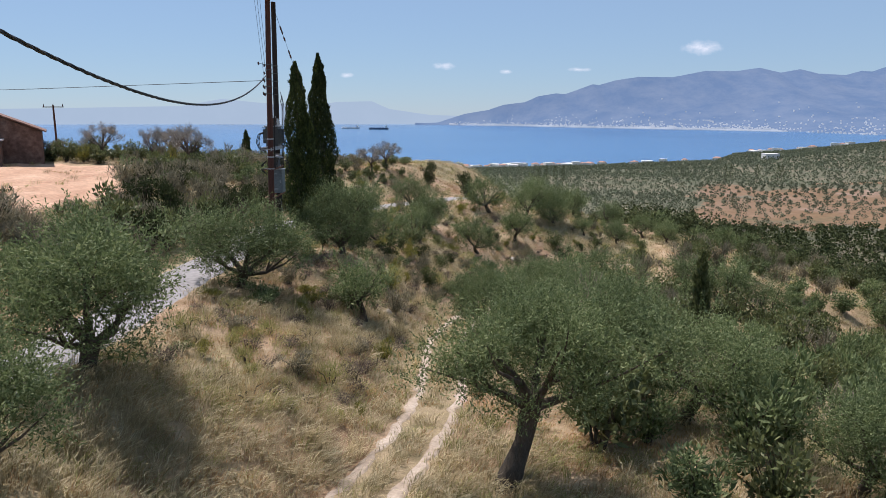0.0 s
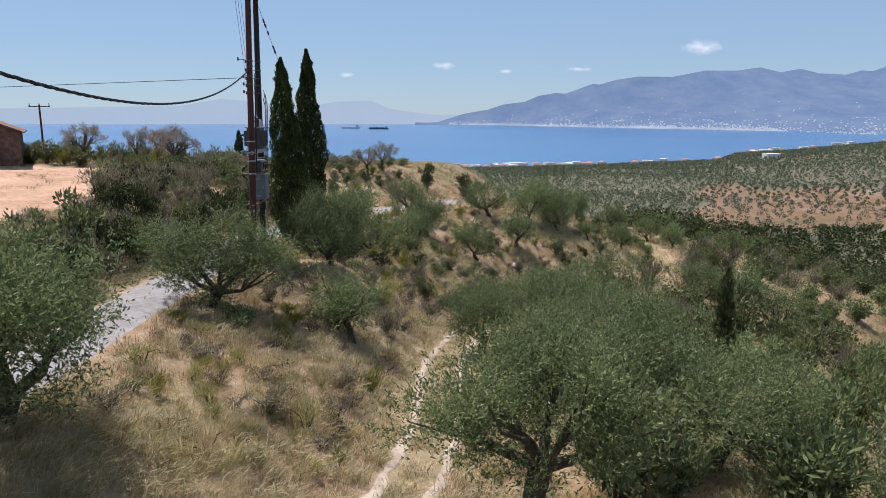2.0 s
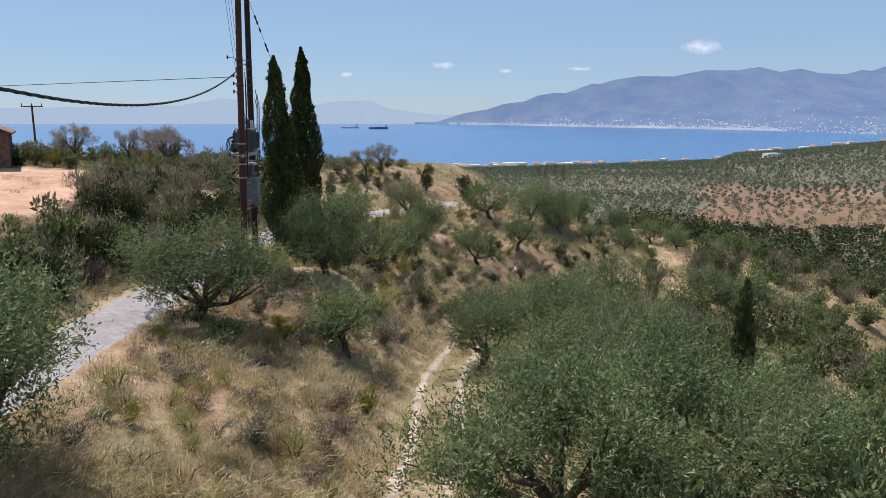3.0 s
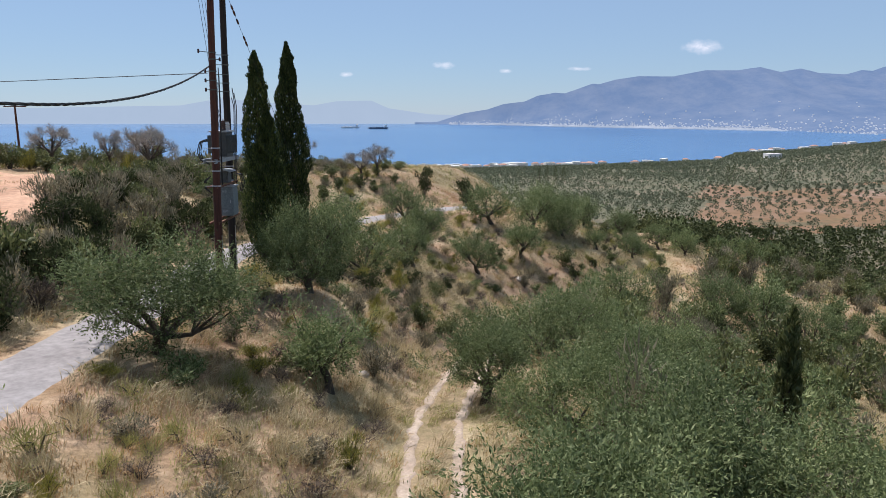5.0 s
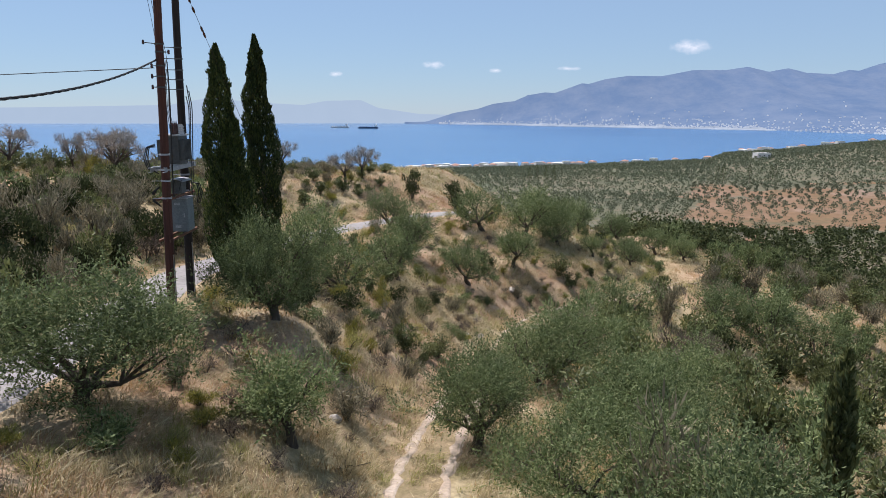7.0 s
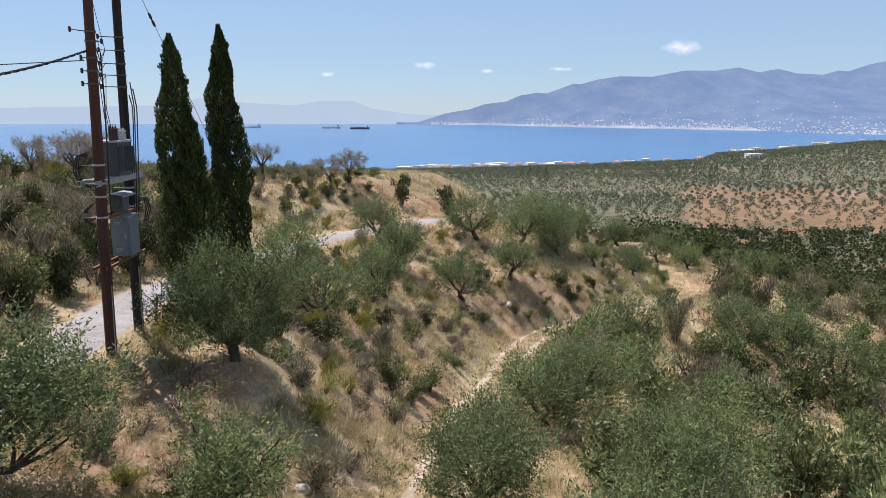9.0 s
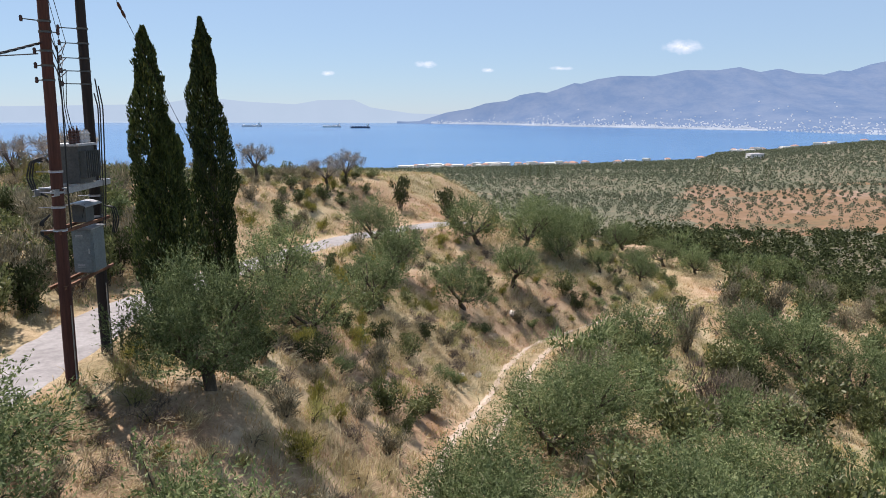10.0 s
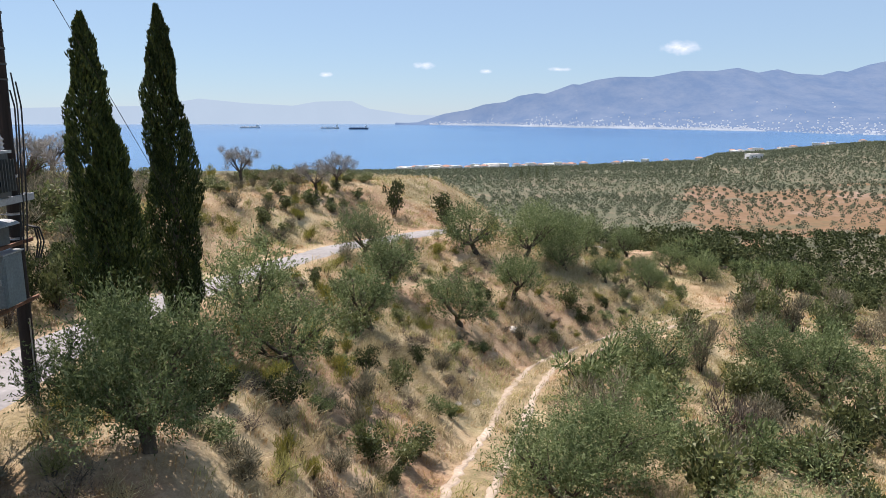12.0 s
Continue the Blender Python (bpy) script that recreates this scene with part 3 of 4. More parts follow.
SHRUBS = {
    "scrub": ([shrub_mesh(80 + i, SCRUB, 1150, 0.185, 0.42) for i in range(3)], "rounded green evergreen shrub on the dry slope", "evergreen_shrub"),
    "dark": ([shrub_mesh(90 + i, DARK_SCRUB, 1500, 0.145, 0.42) for i in range(2)], "dense dark green mastic shrub", "mastic_shrub"),
    "grey": ([shrub_mesh(100 + i, GREY_SCRUB, 1200, 0.3, 0.11, 0.9) for i in range(3)], "grey-brown half-dry twiggy shrub", "twiggy_shrub"),
    "broom": ([shrub_mesh(110 + i, BROOM, 1300, 0.3, 0.08, 1.3) for i in range(2)], "yellow-green broom shrub on dry grass", "broom_shrub"),
    "olive": ([shrub_mesh(120 + i, OLIVE, 1250, 0.205, 0.29, 0.6) for i in range(3)], "bushy wild olive with many shoots from the base", "wild_olive_shrub"),
    "thorn": ([shrub_mesh(140 + i, THORN, 900, 0.2, 0.1, 0.7, 8, 0.6) for i in range(3)], "low brown dead thorn shrub on the slope", "thorn_shrub"),
    "straw": ([shrub_mesh(130 + i, STRAW, 480, 0.5, 0.026, 1.2, 5, 0.35) for i in range(2)], "pale tussock of tall dry grass bent by wind", "grass_tussock"),
    "weed": ([shrub_mesh(135 + i, GREEN_GRASS, 420, 0.36, 0.05, 1.0, 5, 0.4) for i in range(2)], "yellowish green tussock of weeds and grass", "weed_tussock"),
}


def shrub(kind, x, y, width, tall=1.0, turn=0.0, pick=0, label=""):
    meshes, text, name = SHRUBS[kind]
    stems, crown = meshes[pick % len(meshes)]
    e = thing(name, pose(x, y, land1(x, y), 0, 0, turn), label or text, "shrub", "shrubs of the slope")
    s = width / 2.3
    e.scale = (s, s, s * tall)
    part_of("stem", stems, e)
    part_of("crown", crown, e)
    taken.append((x, y, width * 0.4))
    return e


for k, x, y, w, h in (("olive", 7.2, 54.1, 4.4, 1.1), ("grey", 16.5, 62.5, 3.2, 1.4), ("thorn", 12.7, 49.4, 3.6, 1.9), ("thorn", 14.0, 50.6, 2.8, 1.6), ("dark", 19.0, 56.5, 3.8, 1.0), ("scrub", 9.2, 68.6, 2.5, 1.0),
                      ("dark", 20.8, 52.9, 3.4, 1.0), ("dark", -3.6, 81.8, 2.8, 1.5), ("dark", 1.1, 84.5, 3.8, 1.2), ("olive", 3.6, 17.0, 2.0, 1.1),
                      ("olive", 12.3, 57.4, 3.4, 1.2), ("grey", -9.2, 29.3, 1.6, 0.8), ("broom", -11.0, 24.0, 1.5, 0.5), ("scrub", -4.5, 50.8, 2.4, 0.9), ("scrub", -3.0, 40.5, 1.8, 1.0), ("olive", -6.4, 28.8, 2.2, 0.9), ("grey", -4.6, 31.0, 2.0, 0.9)):
    shrub(k, x, y, w, h, x * 40, int(y))


def free(x, y, rad):
    return all((x - a) ** 2 + (y - b) ** 2 > (rad + c) ** 2 for a, b, c in taken)


def sow(n, area, kinds, width, r, tall=(0.8, 1.25)):
    """Scatters shrubs over an area of the plan where there is room."""
    done = 0
    for _ in range(n * 12):
        if done >= n:
            break
        x, y = area(r)
        if x is None:
            continue
        w = r.uniform(*width)
        if free(x, y, w * 0.12):
            shrub(kinds[r.integers(len(kinds))], x, y, w, r.uniform(*tall), r.uniform(0, 360), int(r.integers(9)))
            done += 1


def below_track(r):
    y = 12 + 108 * r.uniform() ** 1.1
    xt = float(along_line(TRACK_LINE, y)[0])
    x = xt + 3.4 + (0.62 * y + 8 - xt) * r.uniform()
    # sunny clearings between the bushes
    return (x, y) if waves(x, y, 14, 9) < 0.58 and x < 0.66 * y + 6 else (None, None)


def bank_side(r):
    y = r.uniform(20, 56)
    x = float(along_line(ROAD_LINE, y)[0]) - 2.8 - 9.5 * r.uniform() ** 1.2
    # an open gap towards the sand terrace
    return (None, None) if -0.72 < (x + 2.4) / (y + 2) < -0.43 and x < -16.5 and y > 27 else (x, y)


def bank_gap(r):
    y = r.uniform(20, 40)
    return float(along_line(ROAD_LINE, y)[0]) - 2.4 - 6 * r.uniform(), y


def far_bank(r):
    y = r.uniform(56, 84)
    return float(along_line(ROAD_LINE, min(y, 74))[0]) - 3.2 - 13 * r.uniform(), y


def hilltop(r):
    x, y = r.uniform(-44, -6), r.uniform(62, 100)
    return (x, y) if y > 64 + (x + 40) * 0.2 else (None, None)


def shoulder(r):
    y = r.uniform(36, 100)
    xr, xt = float(along_line(ROAD_LINE, y)[0]), float(along_line(TRACK_LINE, y)[0])
    return (xr + 2.4 + (xt - 2.2 - xr - 2.4) * r.uniform(), y)


for k, y in enumerate(np.arange(27, 50, 1.35)):
    shrub(("dark", "grey", "thorn", "dark", "scrub")[k % 5], float(along_line(ROAD_LINE, y)[0]) - 2.75 - 0.3 * (k % 2), float(y), 2.3, 1.25, k * 71.0, k)
for k, (x, y) in enumerate(((-6.1, 33.3), (-8.4, 32.8), (-5.7, 35.6), (-6.9, 31.8), (-9.2, 33.6), (-5.0, 33.9), (-7.6, 32.9))):
    shrub(("straw", "thorn", "grey", "straw", "weed", "broom", "straw")[k], x, y, 1.7, 0.8, k * 53.0, k)
rs = np.random.default_rng(5)
sow(250, below_track, ("olive", "olive", "olive", "scrub", "scrub", "grey"), (2.2, 4.4), rs)
def road_edge(r):
    y = r.uniform(24, 50)
    return float(along_line(ROAD_LINE, y)[0]) - 2.2 - 2.2 * r.uniform(), y


sow(80, road_edge, ("grey", "grey", "scrub", "dark", "thorn"), (1.6, 2.8), rs, (0.9, 1.4))
sow(165, bank_side, ("grey", "grey", "grey", "scrub", "dark", "grey", "olive"), (1.8, 3.4), rs, (0.7, 1.15))
sow(64, hilltop, ("grey", "scrub", "broom", "scrub", "grey"), (1.0, 2.4), rs, (0.5, 0.95))
sow(64, far_bank, ("grey", "scrub", "broom", "weed"), (0.9, 2.2), rs, (0.6, 1.0))
sow(60, bank_gap, ("straw", "grey", "straw", "weed"), (0.9, 1.8), rs, (0.5, 0.9))
sow(50, bank_gap, ("grey", "grey", "scrub", "olive"), (1.6, 2.9), rs, (0.5, 0.85))
sow(105, shoulder, ("scrub", "broom", "grey", "grey", "dark", "olive"), (0.7, 1.8), rs)


def shoulder_all(r):
    y = r.uniform(16, 92)
    xr, xt = float(along_line(ROAD_LINE, y)[0]), float(along_line(TRACK_LINE, y)[0])
    return (xr + 2.3 + (xt - 1.9 - xr - 2.3) * r.uniform(), y)


def valley_side(r):
    y = r.uniform(16, 80)
    xt = float(along_line(TRACK_LINE, y)[0])
    return (xt + 1.9 + 9 * r.uniform(), y)


def ridge_hedge(r):
    return r.uniform(-40, -15), r.uniform(61.5, 70)


sow(46, ridge_hedge, ("grey", "scrub", "broom", "grey", "scrub"), (1.8, 3.0), rs, (0.7, 1.1))
sow(105, shoulder_all, ("thorn",), (0.7, 1.7), rs, (0.6, 1.0))
sow(45, valley_side, ("thorn",), (0.7, 1.5), rs, (0.6, 1.0))
sow(230, shoulder_all, ("straw", "straw", "weed"), (0.8, 2.2), rs)
sow(70, valley_side, ("straw", "weed", "weed"), (0.8, 1.6), rs)
sow(40, bank_side, ("straw", "weed", "weed"), (0.9, 1.8), rs)
sow(40, hilltop, ("straw", "weed"), (0.9, 1.9), rs)
sow(80, hilltop, ("scrub", "grey", "broom", "grey", "scrub"), (1.2, 2.6), rs, (0.5, 0.9))
sow(90, shoulder_all, ("broom", "broom", "scrub", "grey", "olive"), (0.9, 1.9), rs, (0.5, 0.9))


def bare_tree_mesh(seed):
    """A half-dead tree: dark trunk, forking limbs and a mist of grey twigs."""
    r = np.random.default_rng(seed)
    shells, balls = [tube([(0, 0, -0.3), (0.08, 0, 0.5), (0.0, 0.1, 1.1)], [0.17, 0.12, 0.12], 8, 0.08, seed)], []
    for i in range(7):
        a = i / 7 * 6.28 + r.uniform(-0.3, 0.3)
        tip = np.array([math.cos(a) * 1.0, math.sin(a) * 1.0, r.uniform(1.7, 2.6)])
        m = tip * 0.5 + np.array([0, 0, 0.45])
        shells.append(tube([(0, 0.1, 1.0), m, tip], [0.08, 0.05, 0.012], 5, 0, seed))
        for j in range(4):
            b = tip + r.normal(size=3) * np.array([0.35, 0.35, 0.3])
            shells.append(tube([m, (m + b) / 2 + r.normal(size=3) * 0.06, b], [0.03, 0.018, 0.006], 4, 0, seed))
            balls.append((*b, 0.34, 0.34, 0.34))
    c, d = clump_points(balls, 2600, r, 0.1)
    d = d + np.array([0, 0, 0.5]) + r.normal(size=d.shape) * 0.3
    return mesh_of("trunk", *join(*shells), BARK, True), mesh_of("crown", *leaves(c, d, 0.32, 0.022, r), DRY_TWIG)


BARE = [bare_tree_mesh(140 + i) for i in range(3)]
for i, (x, y, w, h) in enumerate(((-15.9, 78.2, 3.0, 1.2), (-10.0, 79.6, 3.3, 1.0), (-8.6, 83.0, 3.2, 1.1), (-34.7, 86, 4.8, 1.1), (-33.3, 64, 3.8, 1.0), (-25, 63.1, 4.0, 1.0), (-29.0, 65.0, 2.2, 1.7))):
    e = thing("bare_tree", pose(x, y, land1(x, y), 0, 0, i * 77), "half-dead tree with bare grey twigs against the sea", "tree", "bare trees on the ridge")
    e.scale = (w / 3.1, w / 3.1, w / 3.3 * h)
    part_of("trunk", BARE[i % 3][0], e)
    part_of("crown", BARE[i % 3][1], e)

cypress(8.1, 25.6, 5.7, 0.75, 4, (0, 0), "slender young cypress among olive trees", mat=SCRUB)
cypress(-29.5, 100, 4.5, 1.1, 5, (0, 0), "small dark cypress on the ridge")


# ---- dry grass ----
def grass_patch(name, mat, label, n, seed, keep, length, width, bend=0.55):
    """Blades of grass in tufts, leaning with the wind; nobody could count them."""
    r = np.random.default_rng(seed)
    per = 22
    tufts = n // per
    y = 8 + 92 * r.uniform(0, 1, tufts * 5) ** 1.6
    x = -4 + (y * 0.66 + 9) * r.uniform(-1, 1, tufts * 5)
    y = y - (y < 9.5) * r.exponential(4.0, len(y))
    xr, _ = along_line(ROAD_LINE, y)
    xt, _ = along_line(TRACK_LINE, y)
    turned = np.interp(y, [0, 62, 68, 80, 90], [1, 1.1, 1.5, 1.6, 1.5])
    rut = (np.abs(x - xt) > 1.02) | ((np.abs(x - xt) < 0.36) & (r.uniform(0, 1, len(x)) < 0.9))
    sand = (x < -20.5) & (y > 26) & (y < 62) & (r.uniform(0, 1, len(x)) > 0.04)
    ok = (np.abs(x - xr) > 1.6 * turned) & rut & ~sand & keep(x, y, r)
    x, y = x[ok][:tufts], y[ok][:tufts]
    big = np.repeat(1 + np.maximum(0, y - 30) / 40, per)
    m = len(x) * per
    X = np.repeat(x, per) + r.normal(size=m) * 0.13 * big
    Y = np.repeat(y, per) + r.normal(size=m) * 0.13 * big
    size = np.repeat(r.uniform(0.5, 1.35, len(x)), per)
    # each tuft leans its own way round the wind, its blades fan out and droop
    way = np.repeat(0.5 + 2.2 * waves(x, y, 11, 4) + r.normal(size=len(x)) * 0.6, per) + r.normal(size=m) * 0.75
    flat = np.stack([np.cos(way), np.sin(way), 0 * way], -1)
    lean = np.abs(r.normal(size=m)) * 0.35 + bend * 0.5
    L = length * size * r.uniform(0.6, 1.2, m)
    base = np.stack([X, Y, land(X, Y) - 0.03], -1)
    up = np.array([0, 0, 1.0])
    mid = base + (up + flat * lean[:, None]) * (L * 0.52)[:, None]
    tip = mid + (up * (0.45 - 0.4 * bend) + flat * (lean + bend * 0.6)[:, None]) * (L * 0.5)[:, None]
    side = np.stack([-flat[:, 1], flat[:, 0], 0 * way], -1) + r.normal(size=(m, 3)) * 0.4
    side /= np.linalg.norm(side, axis=1)[:, None]
    W = (width * big)[:, None]
    v = np.stack([base, mid + side * W / 2, tip, mid - side * W / 2], 1).reshape(-1, 3)
    f = np.arange(m * 4).reshape(-1, 4)
    return tagged(new(name, mesh_of(name, v, f, mat)), label, "grass", kind="stuff")


grass_patch("dry_grass", STRAW, "tall straw-coloured dry grass bent by wind", 310000, 1, lambda x, y, r: waves(x, y, 13, 2) + 0.25 * r.normal(size=len(x)) > -0.16, 0.58, 0.017, 0.6)
grass_patch("rusty_grass", RED_GRASS, "short rusty brown dried weeds", 150000, 2, lambda x, y, r: waves(x, y, 13, 2) + 0.25 * r.normal(size=len(x)) < 0.12, 0.32, 0.018, 0.35)
grass_patch("green_grass", GREEN_GRASS, "yellowish green weeds and grass", 160000, 3, lambda x, y, r: waves(x, y, 9, 12) + 0.2 * r.normal(size=len(x)) > 0.04, 0.42, 0.018, 0.4)


# ---- stones ----
ROCK = plain("pale_limestone", [(0.3, (0.30, 0.27, 0.24)), (0.55, (0.44, 0.41, 0.37)), (0.8, (0.58, 0.55, 0.51))], 1.5, 0.95, 0, 0.8, 0.06)


def rock(x, y, w, h, seed, label="pale weathered limestone rock in dry grass"):
    """An angular boulder, half sunk in the ground."""
    bm = bmesh.new()
    bmesh.ops.create_icosphere(bm, subdivisions=3, radius=0.5)
    for v in bm.verts:
        n = noise.noise(v.co * 2.2 + Vector((seed, 0, 0))) * 0.28 + noise.noise(v.co * 6 + Vector((0, seed, 0))) * 0.09
        v.co = v.co * (1 + n)
        v.co.z = max(v.co.z, -0.25)
        v.co = Vector((v.co.x * w, v.co.y * w * 0.8, v.co.z * h))
    me = bpy.data.meshes.new("rock")
    bm.to_mesh(me)
    bm.free()
    me.materials.append(ROCK)
    o = new("rock", me)
    o.matrix_basis = pose(x, y, land1(x, y) + h * 0.1, 0, 0, seed * 50)
    return tagged(o, label, "rock", "rocks on the slope")


for k, (x, y, w, h) in enumerate(((1.2, 51.5, 0.6, 0.35), (18.8, 94.7, 2.6, 1.4), (17.0, 92.6, 1.8, 1.0), (19.8, 96.8, 1.5, 0.9),
                                  (0.3, 50.0, 0.4, 0.25), (4.6, 63.5, 0.8, 0.4), (-4.9, 30.6, 0.45, 0.3))):
    rock(x, y, w, h, k + 1)

# ---- transformer between the poles, and its fittings ----
RUST = plain("rusty_steel", [(0.3, (0.10, 0.045, 0.025)), (0.6, (0.20, 0.10, 0.06)), (0.8, (0.32, 0.22, 0.16))], 5, 0.8, 0.3, 0.3, 0.004)
trafo = thing("transformer", pose(-11.08, 35.71, 5.40), "dark grey pole-mounted oil transformer with ribbed tank", "transformer")
part_of("tank", mesh_of("tank", *box(0, 0, 0.5, 0.62, 0.95, 0.98), DARK_PAINT), trafo)
part_of("lid", mesh_of("lid", *box(0, 0, 1.02, 0.74, 1.08, 0.06), STEEL), trafo)
fin = mesh_of("radiator_fin", *box(0, 0, 0, 0.16, 0.025, 0.72), DARK_PAINT)
for sx in (-0.39, 0.39):
    for k in range(8):
        o = part_of("radiator_fin", fin, trafo)
        o.location = (sx, -0.40 + k * 0.115, 0.5)


def bushing_mesh(mat, rad, h, ribs):
    zs, rr = [0.0], [rad * 0.7]
    for k in range(ribs):
        z = h * (k + 0.2) / ribs
        zs += [z, z + h * 0.35 / ribs, z + h * 0.6 / ribs]
        rr += [rad * 0.62, rad, rad * 0.62]
    zs += [h, h + 0.06]
    rr += [rad * 0.5, rad * 0.25]
    return mesh_of("bushing", *tube([(0, 0, z) for z in zs], rr, 10), mat, True)


HV, LV = bushing_mesh(PORCELAIN, 0.075, 0.36, 5), bushing_mesh(PALE_PORCELAIN, 0.085, 0.30, 3)
for k in range(3):
    o = part_of("bushing", HV, trafo, "dark ribbed porcelain bushing")
    o.location = (0.12, -0.40 + k * 0.2, 1.04)
    part_of("terminal", mesh_of("terminal", *tube([(0, 0, 0.36), (0, 0, 0.48)], [0.018, 0.018], 6), STEEL), o)
    o = part_of("bushing", LV, trafo, "pale grey porcelain bushing")
    o.location = (0.12, 0.17 + k * 0.2, 1.04)

plat = thing("transformer_platform", pose(-11.12, 35.68, 5.28), "galvanised steel channel platform bolted across two poles", "platform")
for sx in (-0.24, 0.24):
    part_of("channel_beam", mesh_of("channel_beam", *join(box(sx, 0, 0, 0.012, 3.3, 0.16), box(sx - 0.035, 0, 0.075, 0.08, 3.3, 0.012), box(sx - 0.035, 0, -0.075, 0.08, 3.3, 0.012)), STEEL), plat)
for sy in (-1.3, -0.45, 0.5, 1.3):
    part_of("cross_piece", mesh_of("cross_piece", *box(0, sy, 0.095, 0.62, 0.07, 0.03), STEEL), plat)

cab = thing("switch_cabinet", pose(-10.95, 35.77, 2.95), "grey painted steel distribution box hung between poles", "electrical box")
bm = bmesh.new()
bmesh.ops.create_cube(bm, size=1.0, matrix=Matrix.Translation((0, 0, 0.6)) @ Matrix.Diagonal((0.54, 0.78, 1.2, 1)))
bmesh.ops.bevel(bm, geom=bm.edges[:], offset=0.015, segments=2, affect="EDGES")
me = bpy.data.meshes.new("housing")
bm.to_mesh(me)
bm.free()
me.materials.append(GREY_PAINT)
part_of("housing", me, cab)
part_of("top_cover", mesh_of("top_cover", *box(0, 0, 1.215, 0.62, 0.86, 0.03), STEEL), cab, "bright galvanised top cover")
part_of("door", mesh_of("door", *box(0.276, 0, 0.6, 0.014, 0.68, 1.08), GREY_PAINT), cab)
front_door = part_of("door", mesh_of("door", *box(0, -0.396, 0.6, 0.46, 0.014, 1.08), GREY_PAINT), cab)
part_of("handle", mesh_of("handle", *box(0.18, -0.415, 0.6, 0.03, 0.03, 0.14), STEEL), front_door, "small steel lever handle")
slat = mesh_of("vent_slat", *box(0, 0, 0, 0.2, 0.02, 0.018), STEEL)
for z in (0.16, 0.20, 0.24, 1.0, 1.04):
    o = part_of("vent_slat", slat, cab)
    o.location = (-0.06, -0.41, z)

hood = thing("fuse_hood", pose(-11.08, 35.83, 4.42), "small arched grey sheet-metal hood over fuse gear", "hood")
arc = [(math.sin(a) * 0.36, 0.34 + 0.08 * math.cos(a * 1.4)) for a in np.linspace(-1.2, 1.2, 9)]
hv = [(x, y, z + dz) for dz in (0, 0.02) for x, z in arc for y in (-0.5, 0.5)]
hf = [(2 * i, 2 * i + 1, 2 * i + 3, 2 * i + 2) for i in range(8)] + [(18 + 2 * i, 20 + 2 * i, 21 + 2 * i, 19 + 2 * i) for i in range(8)]
hf += [(2 * i, 2 * i + 2, 20 + 2 * i, 18 + 2 * i) for i in range(8)] + [(2 * i + 1, 19 + 2 * i, 21 + 2 * i, 2 * i + 3) for i in range(8)] + [(0, 18, 19, 1), (16, 17, 35, 34)]
part_of("roof_sheet", mesh_of("roof_sheet", np.array(hv), hf, STEEL), hood)
part_of("fuse_body", mesh_of("fuse_body", *box(0, 0.05, 0.12, 0.36, 0.5, 0.46), DARK_PAINT), hood)
for sy in (-0.42, 0.42):
    part_of("stay", mesh_of("stay", *tube([(0.1, sy * 0.6, 0.0), (0.28, sy, 0.4)], [0.012, 0.012], 6), CABLE), hood)

for z, mat, lab in ((4.28, RUST, "rusty brown steel tie between the poles"), (2.84, RUST, "pale rusty steel tie beneath the grey box")):
    e = thing("pole_tie", pose(-11.12, 35.68, z), lab, "steel beam", "ties between the poles")
    part_of("beam", mesh_of("beam", *join(box(0.19, 0, 0, 0.07, 3.0, 0.012), box(0.19, 0, -0.04, 0.012, 3.0, 0.09)), mat), e)
    part_of("beam", mesh_of("beam", *join(box(-0.19, 0, 0, 0.07, 3.0, 0.012), box(-0.19, 0, -0.04, 0.012, 3.0, 0.09)), mat), e)


def on_pole(which, z):
    a, b = (POLE_L, TOP_L) if which == "L" else (POLE_R, TOP_R)
    return a + (b - a) * ((z - a.z) / (b.z - a.z))


def pin_arm(which, z, way, length, label):
    """A short steel arm with an insulator at its end and a clamp band."""
    p = on_pole(which, z)
    e = thing("insulator_arm", Matrix.Translation(p), label, "insulator bracket", "brackets on the poles")
    w = Vector(way).normalized()
    part_of("arm", mesh_of("arm", *tube([w * 0.08, w * length], [0.016, 0.014], 6), DARK_PAINT), e)
    part_of("insulator", mesh_of("insulator", *tube([w * (length - 0.02) + Vector((0, 0, d)) for d in (-0.07, -0.03, 0.0, 0.04, 0.08)], [0.03, 0.045, 0.035, 0.045, 0.02], 8), PORCELAIN, True), e)
    part_of("clamp", mesh_of("clamp", *tube([(0, 0, -0.025), (0, 0, 0.025)], [0.155, 0.155], 14), DARK_PAINT, True), e)


for z in (9.55, 9.15, 8.75, 8.4, 8.05):
    pin_arm("R", z, (-0.85, -0.55, 0.0), 0.62, "short galvanised arm with a brown insulator")
for z in (8.75, 8.4, 8.05):
    pin_arm("L", z, (-1, -0.1, 0.0), 0.30, "small dark insulator on a bracket")
pin_arm("L", 9.45, (-1, -0.3, 0.1), 0.52, "bent rod bracket with an insulator")
pin_arm("L", 9.2, (0.9, 0.4, 0.0), 0.30, "short galvanised arm with a brown insulator")
for z in (5.8, 5.28, 4.9, 4.3):
    for w in "LR":
        p = on_pole(w, z)
        e = thing("clamp_band", Matrix.Translation(p), "galvanised steel band round the timber pole", "clamp", "bands on the poles")
        part_of("band", mesh_of("band", *tube([(0, 0, -0.03), (0, 0, 0.03)], [0.172, 0.172], 14), STEEL, True), e)
        part_of("bolt", mesh_of("bolt", *tube([(0.1, -0.15, 0), (-0.42, -0.15, 0)], [0.012, 0.012], 6), STEEL), e)


